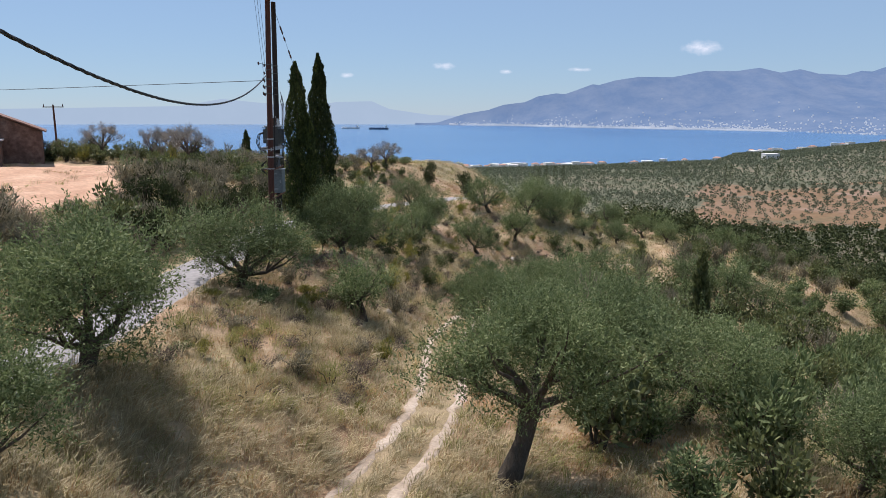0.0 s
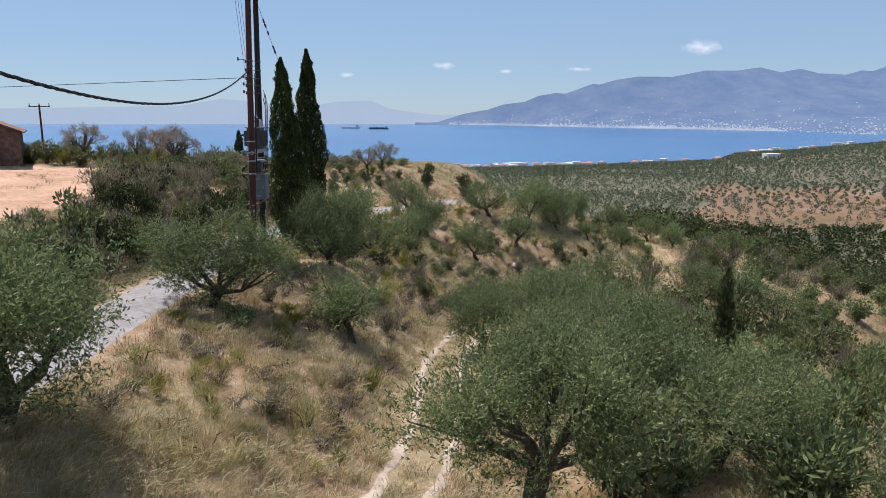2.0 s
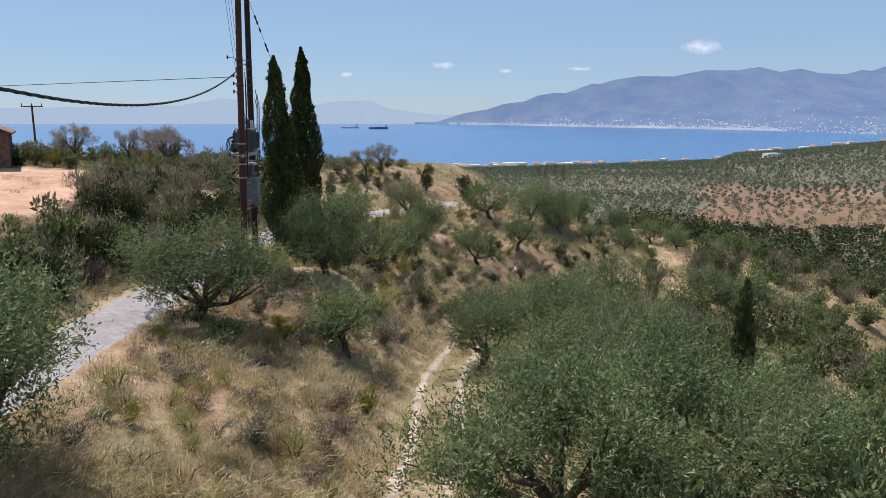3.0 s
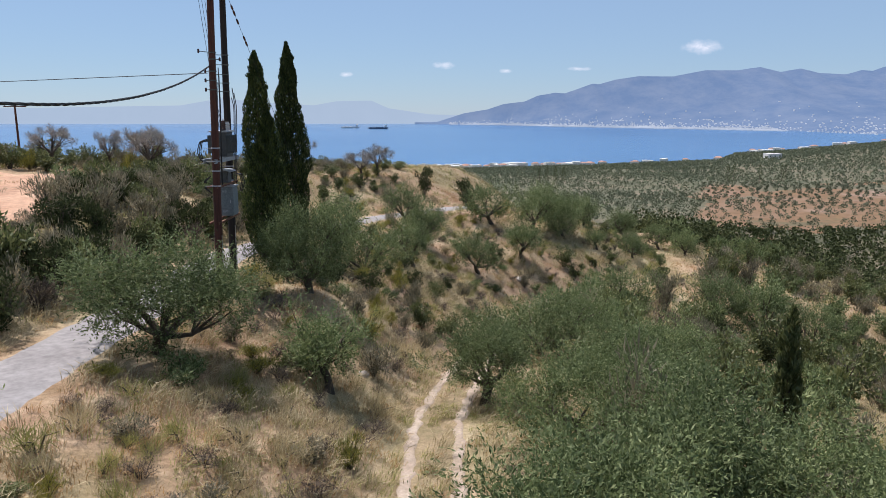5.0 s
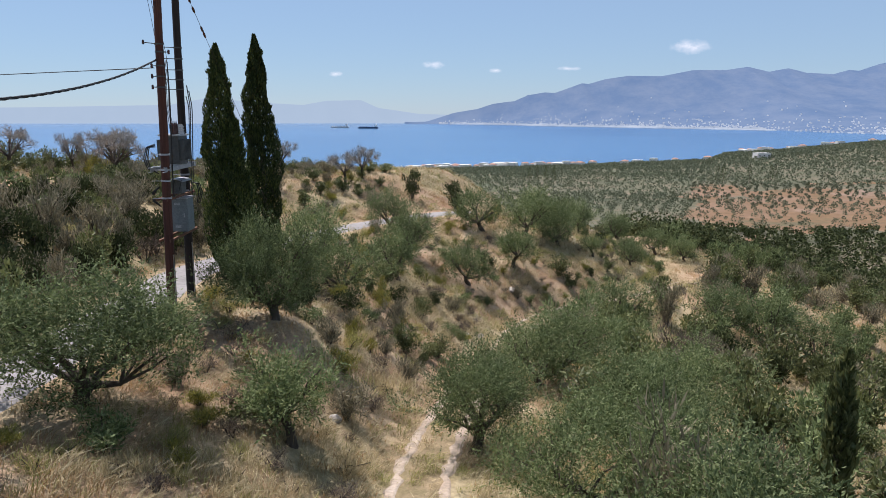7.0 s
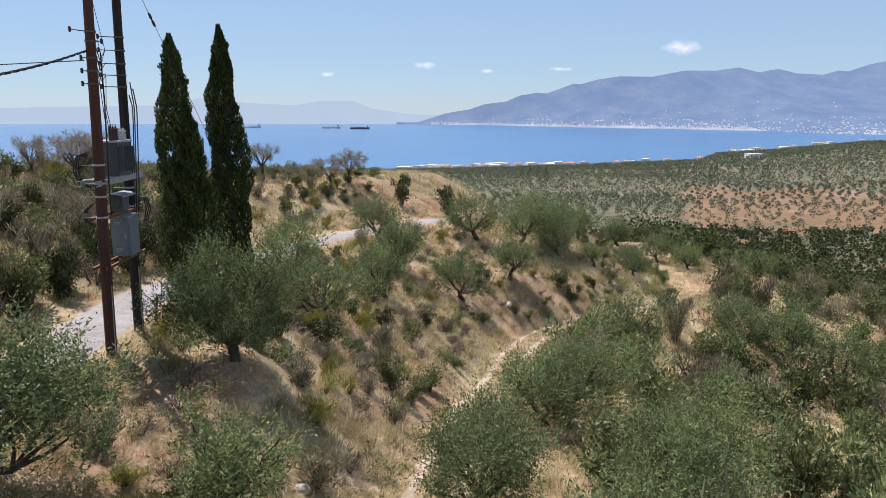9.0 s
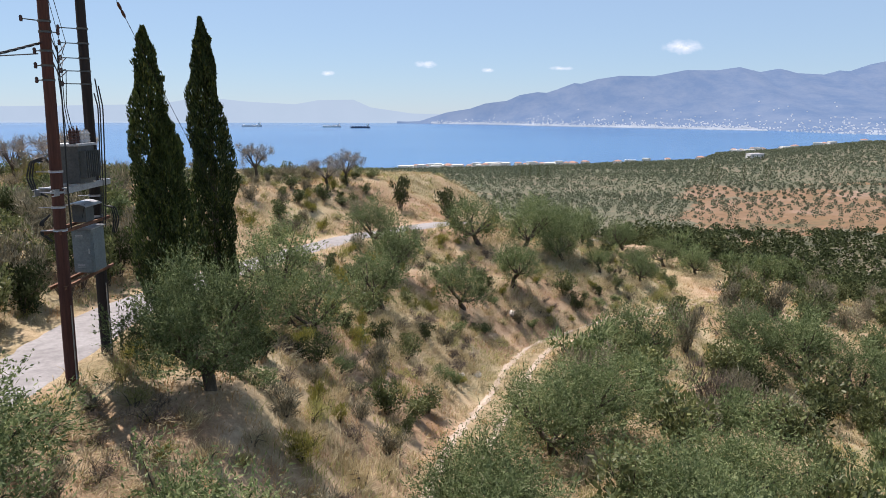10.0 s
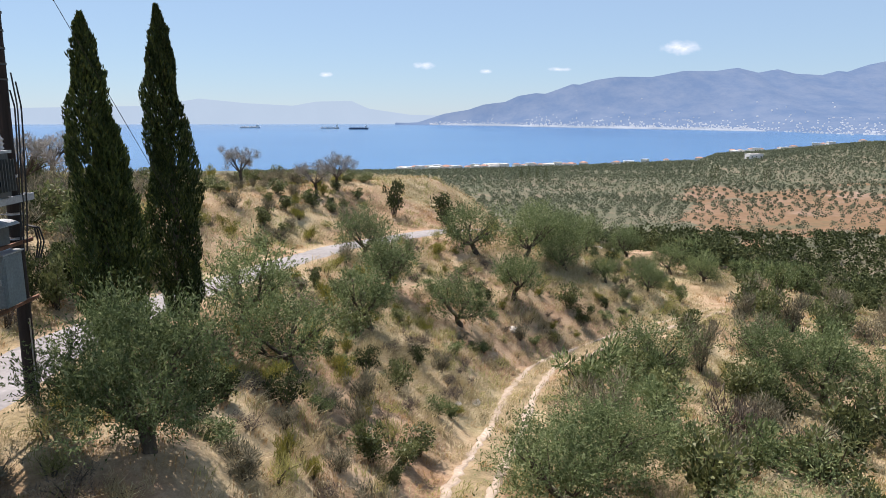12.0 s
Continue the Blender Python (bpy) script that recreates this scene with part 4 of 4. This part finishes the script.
def cable(name, pts, rad, label, twist=0.0, mat=CABLE, steps=40, sag=0.0):
    """A hanging or looping line through points, smoothed."""
    p = np.array(pts, float)
    t = np.linspace(0, len(p) - 1, steps)
    q = np.stack([np.interp(t, range(len(p)), p[:, k]) for k in range(3)], -1)
    for _ in range(max(2, steps // 12)):
        q[1:-1] = (q[:-2] + 2 * q[1:-1] + q[2:]) / 4
    u = np.linspace(0, 1, steps)
    q[:, 2] -= sag * 4 * u * (1 - u)
    shells = []
    if twist:
        for k in range(3):
            a = np.arange(steps) * 1.15 + k * 2.09
            shells.append(tube(q + np.stack([np.cos(a), 0 * a, np.sin(a)], -1) * twist, [rad] * steps, 6))
    else:
        shells.append(tube(q, [rad] * steps, 6))
    return tagged(new(name, mesh_of(name, *join(*shells), mat, True)), label, "cable")


cable("twisted_cable", [(-11.0 + 0.1045 * d, 34.3 - 0.9945 * d, 8.93 - 0.203 * d + 0.0064 * d * d) for d in np.linspace(0, 36, 16)], 0.017,
      "thick twisted black overhead cable sagging from the pole", 0.019, steps=150)
cable("overhead_wire", [(-11.1, 34.35, 8.68), (-28.5, 41.05, 8.40), (-46, 48, 8.7)], 0.016, "black overhead wire running to the hillside", steps=24)
for k, (dx, dy) in enumerate(((0.16, 0.14), (0.2, 0.05), (0.13, 0.2))):
    cable("riser_cable", [(-10.90 + dx, 34.45 + dy, 8.9 - k * 0.3), (-10.92 + dx, 34.50 + dy, 7.5), (-11.00 + dx, 34.50 + dy, 5.0), (-11.02 + dx, 34.55 + dy, 4.3)], 0.018, "black cable clipped down the pole")
    cable("riser_cable", [(-11.05 + dx, 37.05 - dy, 8.2 - k * 0.2), (-10.95 + dx, 37.00 - dy, 7.4), (-11.05 + dx, 36.95 - dy, 5.0), (-11.10 + dx, 36.85 - dy, 4.0)], 0.018, "black cable clipped down the pole")
for k in range(3):
    r = 0.42 - k * 0.07
    cable("looped_cable", [(-11.25, 34.35, 6.15 - k * 0.05), (-11.25 - r * 0.7, 34.30, 6.05), (-11.25 - r, 34.30, 5.65), (-11.25 - r * 0.7, 34.30, 5.3), (-11.20, 34.35, 5.15)], 0.02, "loop of black cable at the pole")
    cable("looped_cable", [(-11.00, 37.05, 4.6), (-11.00 + r * 0.8, 37.00, 4.55), (-11.00 + r, 37.00, 4.2), (-11.00 + r * 0.7, 37.00, 3.8)], 0.02, "loop of black cable at the pole")
    cable("looped_cable", [(-11.20, 34.35, 4.7), (-11.20 - r * 0.6, 34.30, 4.5), (-11.20 - r * 0.6, 34.30, 4.2), (-11.20, 34.35, 4.0)], 0.02, "loop of black cable at the pole")
    cable("jumper_wire", [(-11.35 - k * 0.1, 36.35, 9.1 - k * 0.36), (-11.30 + k * 0.07, 35.65 + k * 0.1, 8.4), (-11.20, 35.55 + k * 0.1, 7.4), (-11.06, 35.35 + k * 0.2, 6.55)], 0.011, "thin wire dropping to a transformer bushing")
    cable("jumper_wire", [(-10.80, 34.40, 9.15 - k * 0.3), (-11.05, 35.25, 8.75 - k * 0.3), (-11.45, 36.55, 9.1 - k * 0.35)], 0.014, "slack black wire between the poles")
    cable("line_wire", [(-11.4 - k * 0.1, 36.50, 9.1 - k * 0.3), (-11.35 - 0.12 * k, 35.55, 11.0), (-11.3 - k * 0.14, 34.65, 13.5)], 0.008, "thin bare wire rising beside the poles")
# stay wire with insulator beads, down to the slope beyond the cypresses
stay0, stay1 = Vector((-11.0, 37.0, 12.2)), Vector((-8.6, 47.5, land1(-8.6, 47.5)))
e = thing("stay_wire", Matrix.Translation(stay0), "thin steel stay wire with black insulator beads", "guy wire")
d = stay1 - stay0
part_of("wire", mesh_of("wire", *tube([d * t for t in np.linspace(0, 1, 8)], [0.009] * 8, 5), CABLE), e)
for t in (0.05, 0.065, 0.09, 0.14, 0.155):
    part_of("bead", mesh_of("bead", *tube([d * (t - 0.008), d * (t - 0.004), d * (t + 0.004), d * (t + 0.008)], [0.02, 0.045, 0.045, 0.02], 8), PORCELAIN, True), e)
for w in "LR":
    a, b = (POLE_L, TOP_L) if w == "L" else (POLE_R, TOP_R)
    cable("earth_conduit", [a + Vector((0.165, -0.08, 0.1)), a + (b - a) * 0.18 + Vector((0.16, -0.08, 0))], 0.018, "pale conduit strip up the pole foot", mat=STEEL, steps=6)

# ---- stone house, far pole, sand terrace ----
STONE = plain("rubble_stone", [(0.3, (0.085, 0.052, 0.042)), (0.5, (0.145, 0.092, 0.072)), (0.75, (0.25, 0.18, 0.14))], 2.2, 0.95, 0, 1.0, 0.08)
TILE = plain("old_roof_tiles", [(0.3, (0.14, 0.075, 0.055)), (0.7, (0.23, 0.135, 0.10))], 2, 0.9, 0, 0.4, 0.03)
hz = land1(-40, 61)
house = thing("stone_house", pose(-39.6, 58.2, hz, 0, 0, 28), "low ruined rubble-stone farmhouse with a gabled roof", "house")
for n, b in (("front_wall", (0, 0, 1.2, 7.4, 0.5, 2.9)), ("side_wall", (3.45, 3.5, 1.2, 0.5, 6.5, 2.9)), ("side_wall", (-3.45, 3.5, 1.2, 0.5, 6.5, 2.9)), ("back_wall", (0, 7.0, 1.2, 7.4, 0.5, 2.9))):
    part_of(n, mesh_of(n, *box(*b), STONE), house)
for yy in (0, 7.0):
    gv = [(-3.7, yy - 0.25, 2.65), (3.7, yy - 0.25, 2.65), (0, yy - 0.25, 4.2), (-3.7, yy + 0.25, 2.65), (3.7, yy + 0.25, 2.65), (0, yy + 0.25, 4.2)]
    part_of("gable", mesh_of("gable", np.array(gv), [(0, 1, 2), (5, 4, 3), (0, 3, 4, 1), (1, 4, 5, 2), (2, 5, 3, 0)], STONE), house)
for s in (-1, 1):
    rv = [(0, -0.5, 4.28), (s * 4.05, -0.5, 2.58), (s * 4.05, 7.5, 2.58), (0, 7.5, 4.28), (0, -0.5, 4.4), (s * 4.05, -0.5, 2.7), (s * 4.05, 7.5, 2.7), (0, 7.5, 4.4)]
    part_of("roof", mesh_of("roof", np.array(rv), [(0, 1, 2, 3), (7, 6, 5, 4), (0, 4, 5, 1), (1, 5, 6, 2), (2, 6, 7, 3), (3, 7, 4, 0)], TILE), house)
part_of("lean_to", mesh_of("lean_to", *join(box(-1.6, -1.6, 0.9, 4.6, 2.6, 2.2)), STONE), house)
part_of("lean_to_roof", mesh_of("lean_to_roof", *box(-1.6, -1.7, 2.06, 5.0, 3.0, 0.12), PALE_PORCELAIN), house, "pale corrugated lean-to roof")

fz = land1(-53, 94)
fp = thing("far_power_pole", pose(-53, 94, fz), "grey timber power pole with a crossarm on the hill", "utility pole")
part_of("pole_shaft", mesh_of("pole_shaft", *tube([(0, 0, -0.4), (0, 0, 8.1 - fz)], [0.15, 0.11], 10), POLE, True), fp)
part_of("crossarm", mesh_of("crossarm", *box(0, 0, 7.85 - fz, 2.7, 0.12, 0.12), POLE), fp)
for x in (-1.25, 0.0, 1.25):
    part_of("insulator", mesh_of("insulator", *tube([(x, 0, 7.9 - fz), (x, 0, 8.25 - fz)], [0.06, 0.04], 8), PORCELAIN, True), fp)


def sheet(name, inside, x0, x1, y0, y1, step, lift, mat, label, category):
    """A patch of other soil lying on the land, with an irregular outline."""
    X, Y = np.meshgrid(np.arange(x0, x1, step), np.arange(y0, y1, step))
    ins = inside(X, Y)
    Z = land(X, Y) + np.where(ins, lift, -lift)
    i = np.arange(X.size).reshape(X.shape)
    c = ins[:-1, :-1] | ins[1:, :-1] | ins[:-1, 1:] | ins[1:, 1:]
    q = np.stack([i[:-1, :-1], i[:-1, 1:], i[1:, 1:], i[1:, :-1]], -1)[c]
    return tagged(new(name, mesh_of(name, np.stack([X, Y, Z], -1).reshape(-1, 3), q, mat, True)), label, category, kind="structure")


SAND = plain("reddish_sand", [(0.3, (0.34, 0.19, 0.115)), (0.55, (0.45, 0.28, 0.18)), (0.8, (0.55, 0.38, 0.26))], 0.4, 0.95, 0, 0.8, 0.06)
FIELD = plain("orange_field_soil", [(0.30, (0.10, 0.088, 0.045)), (0.44, (0.165, 0.098, 0.048)), (0.58, (0.19, 0.122, 0.074)), (0.72, (0.25, 0.182, 0.138))], 0.03, 0.95, 0, 0.3, 0.3)
sheet("sand_terrace", lambda X, Y: (X < -20.8 + 1.2 * waves(X, Y, 9, 14)) & (Y < 60 + waves(X, Y, 8, 15)) & (X > -44) & (Y > 24), -46, -18, 22, 64, 0.5, 0.06, SAND,
      "bare reddish sandy terrace above the lane", "bare ground")
sheet("orchard_field", lambda X, Y: (X / Y > 0.37 + 0.08 * waves(X, Y, 90, 16) + 0.03 * waves(X, Y, 25, 19)) & (Y > 352 + 50 * waves(X, Y, 70, 17) + 18 * waves(X, Y, 20, 20)) & (Y < 600 + 110 * waves(X, Y, 120, 18) + 40 * waves(X, Y, 35, 21)), 100, 480, 300, 680, 6, 0.5, FIELD,
      "orange-brown bare soil of an orchard in the valley", "field")

# ---- groves, scrub and houses in the valley ----


def far_trees(name, xs, ys, widths, cards, card, mat, label, seed, tall=0.8):
    """Many small crowns of loose clumps, joined, for woods too far off to count."""
    r = np.random.default_rng(seed)
    n = len(xs)
    zs = land(xs, ys)
    d = r.normal(size=(n, cards, 3))
    d /= np.linalg.norm(d, axis=2)[..., None]
    rad = (0.45 + 0.55 * r.uniform(0, 1, (n, cards, 1)))
    w = widths[:, None, None]
    c = d * rad * w * np.array([0.5, 0.5, 0.5 * tall])
    c[..., 0] += xs[:, None]
    c[..., 1] += ys[:, None]
    c[..., 2] += (zs + widths * 0.55 * tall)[:, None]
    size = np.repeat(np.clip(card * ys, 0.42, 2.4), cards)
    v, q = leaves(c.reshape(-1, 3), (d + r.normal(size=d.shape) * 0.6).reshape(-1, 3), size, size * 0.75, r)
    return tagged(new(name, mesh_of(name, v, q, mat)), label, "trees", kind="stuff")


rf = np.random.default_rng(77)
fx, fy = np.meshgrid(np.arange(-340, 960, 9.4), np.arange(135, 1400, 9.4))
fx, fy = (fx + rf.normal(size=fx.shape) * 1.9).ravel(), (fy + rf.normal(size=fy.shape) * 1.9).ravel()
seen = (fx / fy > -0.24) & (fx / fy < 0.68) & (rf.uniform(0, 1, fx.size) < 0.93)
fx, fy = fx[seen], fy[seen]
n = len(fx)
in_field = (fx / fy > 0.36) & (fy > 335) & (fy < 600)
keep = ~((fy > 1310) & (fx / fy < 0.24)) & (~in_field | (rf.uniform(0, 1, n) < 0.06)) & ~((fy < 330) & (fx / fy > 0.2)) & ~((fx < 20) & (fy < 200)) & (waves(fx, fy, 130, 41) + 0.3 * rf.normal(size=n) > -0.8)
fx, fy = fx[keep], fy[keep]
# orchard rows on the bare field
ox, oy = np.meshgrid(np.arange(110, 470, 10.2), np.arange(335, 640, 10.2))
ox, oy = (ox + rf.normal(size=ox.shape) * 1.8).ravel(), (oy + rf.normal(size=oy.shape) * 1.8).ravel()
here = (ox / oy > 0.36) & (ox / oy < 0.72) & (rf.uniform(0, 1, ox.size) < 0.92)
bands = ((0, 270, 84, "olive_grove", (3.8, 6.4)), (270, 560, 46, "valley_olive_grove", (4.2, 6.8)), (560, 2000, 18, "distant_olive_grove", (4.5, 7.5)))
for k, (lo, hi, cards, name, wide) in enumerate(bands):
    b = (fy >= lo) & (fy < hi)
    far_trees(name, fx[b], fy[b], rf.uniform(*wide, b.sum()), cards, 0.0024, OLIVE_HAZED, "grey-green olive groves in the valley below" if k < 2 else "olive groves reaching to the coast", k + 1, 0.75)
far_trees("orchard", ox[here], oy[here], rf.uniform(2.6, 4.4, here.sum()), 44, 0.0019, OLIVE_HAZED, "rows of small olive trees on bare orange soil", 9, 0.8)
n = 3300
my = 92 + 250 * rf.uniform(0, 1, n) ** 0.8
mx = my * rf.uniform(0.12, 0.70, n)
km = (mx > 26) & (waves(mx, my, 40, 43) + 0.3 * rf.normal(size=n) > -0.5)
mx, my = mx[km], my[km]
for lo, hi, cards, name in ((0, 190, 90, "maquis_scrub"), (190, 900, 32, "far_maquis_scrub")):
    b = (my >= lo) & (my < hi)
    far_trees(name, mx[b], my[b], rf.uniform(2.4, 5.8, b.sum()), cards, 0.0036, DARK_SCRUB, "dense dark green maquis scrub in the gully", int(hi), 0.8)

WHITE_WALL = plain("whitewashed_wall", [(0.3, (0.62, 0.60, 0.57)), (0.7, (0.78, 0.76, 0.73))], 0.2, 0.9, 0, 0, 0.01)
RED_ROOF = plain("red_tile_roof", [(0.3, (0.32, 0.17, 0.125)), (0.7, (0.42, 0.25, 0.19))], 0.3, 0.9, 0, 0, 0.01)
DARK_GLASS = plain("dark_window", [(0.3, (0.03, 0.035, 0.04)), (0.7, (0.05, 0.055, 0.06))], 1, 0.2, 0, 0, 0.01)


def village_house(w, d, h, pitched):
    e = thing("village_house", pose(0, 0, 0), "white coastal house with a red tiled roof" if pitched else "white flat-roofed coastal house", "house", "houses along the coast")
    part_of("wall", mesh_of("wall", *box(0, 0, h / 2 - 1, w, d, h + 2), WHITE_WALL), e)
    if pitched:
        rv = [(-w / 2 - .4, -d / 2 - .4, h), (w / 2 + .4, -d / 2 - .4, h), (w / 2 + .4, d / 2 + .4, h), (-w / 2 - .4, d / 2 + .4, h), (-w / 4, 0, h + d * 0.22), (w / 4, 0, h + d * 0.22)]
        part_of("roof", mesh_of("roof", np.array(rv), [(0, 1, 5, 4), (1, 2, 5), (2, 3, 4, 5), (3, 0, 4), (3, 2, 1, 0)], RED_ROOF), e)
    else:
        part_of("roof", mesh_of("roof", *box(0, 0, h + 0.15, w + 0.5, d + 0.5, 0.3), WHITE_WALL), e)
    for k in range(3):
        part_of("window", mesh_of("window", *box(-w / 3 + k * w / 3, -d / 2 - 0.05, h * 0.55, 1.6, 0.12, 1.6), DARK_GLASS), e)
    return e


protos = [village_house(13, 10, 7.5, True), village_house(14, 10, 9.5, False), village_house(10, 9, 6, True), village_house(20, 11, 7, False)]
spots = []
for k in range(48):
    yy = 1290 + 185 * rf.uniform() ** 0.6
    spots.append((yy * rf.uniform(-0.03, 0.2), yy))
for k in range(24):
    yy = rf.uniform(1150, 1750)
    spots.append((yy * rf.uniform(0.2, 0.62), yy))
for k in range(4):
    yy = rf.uniform(950, 1250)
    spots.append((yy * rf.uniform(0.1, 0.6), yy))
for k, (xx, yy) in enumerate(spots):
    m = pose(xx, yy, land1(xx, yy), 0, 0, rf.uniform(-60, 60))
    if k < 4:
        protos[k].matrix_basis = m
    else:
        copy_thing(protos[int(rf.integers(4))], m)

fc = [(255, 640), (262, 645), (290, 655), (312, 660), (318, 665), (430, 560), (440, 566), (456, 570), (95, 690), (103, 694), (112, 700), (121, 705)]
small_c = cypress(*fc[0], 17, 4.5, 9, (0, 0), "distant dark cypress standing in the groves")
for xx, yy in fc[1:]:
    copy_thing(small_c, pose(xx, yy, land1(xx, yy)))

# ---- town across the bay, ships, clouds ----
rt = np.random.default_rng(8)
gv, gf = [], []
rows, cols = shore_grid.shape[:2]
for k in range(6500):
    dense = rt.uniform() < 0.72
    j = int(rt.uniform(0.09, 0.42) * cols) if dense else int(rt.uniform(0.05, 0.78) * cols)
    i = abs(rt.normal()) * rows * (0.07 if dense else 0.2)
    if i > rows - 2:
        continue
    a, b = shore_grid[int(i), j], shore_grid[int(i) + 1, min(j + 1, cols - 1)]
    f = rt.uniform(0, 1, 3)
    p = a + (b - a) * np.array([f[0], i % 1, i % 1])
    v, q = box(p[0], p[1], p[2] + 2, rt.uniform(3, 8), 6, rt.uniform(4, 8))
    gf += [tuple(x + len(gv) * 8 for x in w) for w in q]
    gv.append(v)
# town whitened by painted haze; its glow lifts the shaded faces
TOWN = painted_haze("haze_glow_town", (0.33, 0.385, 0.46), (0.50, 0.55, 0.61), 0.66)
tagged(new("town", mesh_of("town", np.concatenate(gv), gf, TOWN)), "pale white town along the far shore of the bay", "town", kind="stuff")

HULL = plain("dark_hull", [(0.3, (0.05, 0.08, 0.13)), (0.7, (0.07, 0.10, 0.16))], 0.02, 0.6, 0, 0)


def ship(x, y, length, white):
    z = sea_z(y)
    e = thing("cargo_ship", pose(x, y, z), "white-hulled cargo ship at anchor" if white else "dark-hulled cargo ship at anchor", "ship", "ships in the bay")
    L = length / 2
    hv = [(-L, -6, -2), (L * 0.9, -6, -2), (L * 0.9, 6, -2), (-L, 6, -2), (-L * 1.02, -7, 7), (L, -7, 8), (L, 7, 8), (-L * 1.02, 7, 7)]
    part_of("hull", mesh_of("hull", np.array(hv), [(3, 2, 1, 0), (4, 5, 6, 7), (0, 1, 5, 4), (1, 2, 6, 5), (2, 3, 7, 6), (3, 0, 4, 7)], WHITE_WALL if white else HULL), e)
    part_of("bridge_house", mesh_of("bridge_house", *join(box(L * 0.72, 0, 13, L * 0.22, 11, 12), box(L * 0.78, 0, 21, L * 0.06, 4, 6)), WHITE_WALL), e)
    part_of("deck_gear", mesh_of("deck_gear", *join(*[box(-L * 0.8 + k * L * 0.3, 0, 9, L * 0.16, 8, 3) for k in range(5)]), WHITE_WALL if white else HULL), e)


ship(-480, 4000, 100, True)
ship(-317, 3900, 105, False)
ship(-935, 4100, 110, True)


def cloud_material():
    m = bpy.data.materials.new("thin_cloud")
    m.use_nodes = True
    nt = m.node_tree
    nt.nodes.remove(nt.nodes["Principled BSDF"])
    tc = nt.nodes.new("ShaderNodeTexCoord").outputs["Generated"]
    g = nt.nodes.new("ShaderNodeTexGradient")
    g.gradient_type = "SPHERICAL"
    mp = nt.nodes.new("ShaderNodeMapping")
    mp.inputs["Location"].default_value, mp.inputs["Scale"].default_value = (-1, 0, -1), (2, 0, 2)
    nt.links.new(tc, mp.inputs["Vector"])
    nt.links.new(mp.outputs["Vector"], g.inputs["Vector"])
    n = noise_node(nt, 3.2, 8, 0.7, nt.nodes.new("ShaderNodeNewGeometry").outputs["Position"], (0.0042, 0, 0.007))
    mul = nt.nodes.new("ShaderNodeMath")
    mul.operation = "MULTIPLY"
    nt.links.new(n, mul.inputs[0])
    nt.links.new(g.outputs["Fac"], mul.inputs[1])
    a = ramp(nt, mul.outputs[0], [(0.20, (0, 0, 0)), (0.52, (0.62, 0.62, 0.62))])
    em = nt.nodes.new("ShaderNodeEmission")
    em.inputs["Color"].default_value = (0.95, 0.96, 1.0, 1)
    em.inputs["Strength"].default_value = 0.8
    tr = nt.nodes.new("ShaderNodeBsdfTransparent")
    ms = nt.nodes.new("ShaderNodeMixShader")
    nt.links.new(a, ms.inputs[0])
    nt.links.new(tr.outputs[0], ms.inputs[1])
    nt.links.new(em.outputs[0], ms.inputs[2])
    nt.links.new(ms.outputs[0], nt.nodes["Material Output"].inputs["Surface"])
    return m


CLOUD = cloud_material()
for x, z, w, h in ((1725, 425, 470, 170), (40, 308, 270, 90), (-600, 250, 170, 60), (450, 272, 160, 55), (930, 285, 280, 50)):
    cv = np.array([(x - w / 2, 4830, z - h / 2), (x + w / 2, 4830, z - h / 2), (x + w / 2, 4832, z + h / 2), (x - w / 2, 4832, z + h / 2)])
    o = tagged(new("cloud", mesh_of("cloud", cv, [(0, 1, 2, 3)], CLOUD)), "small white summer cloud low over the bay", "cloud", "clouds", "structure")
    o.visible_shadow = False
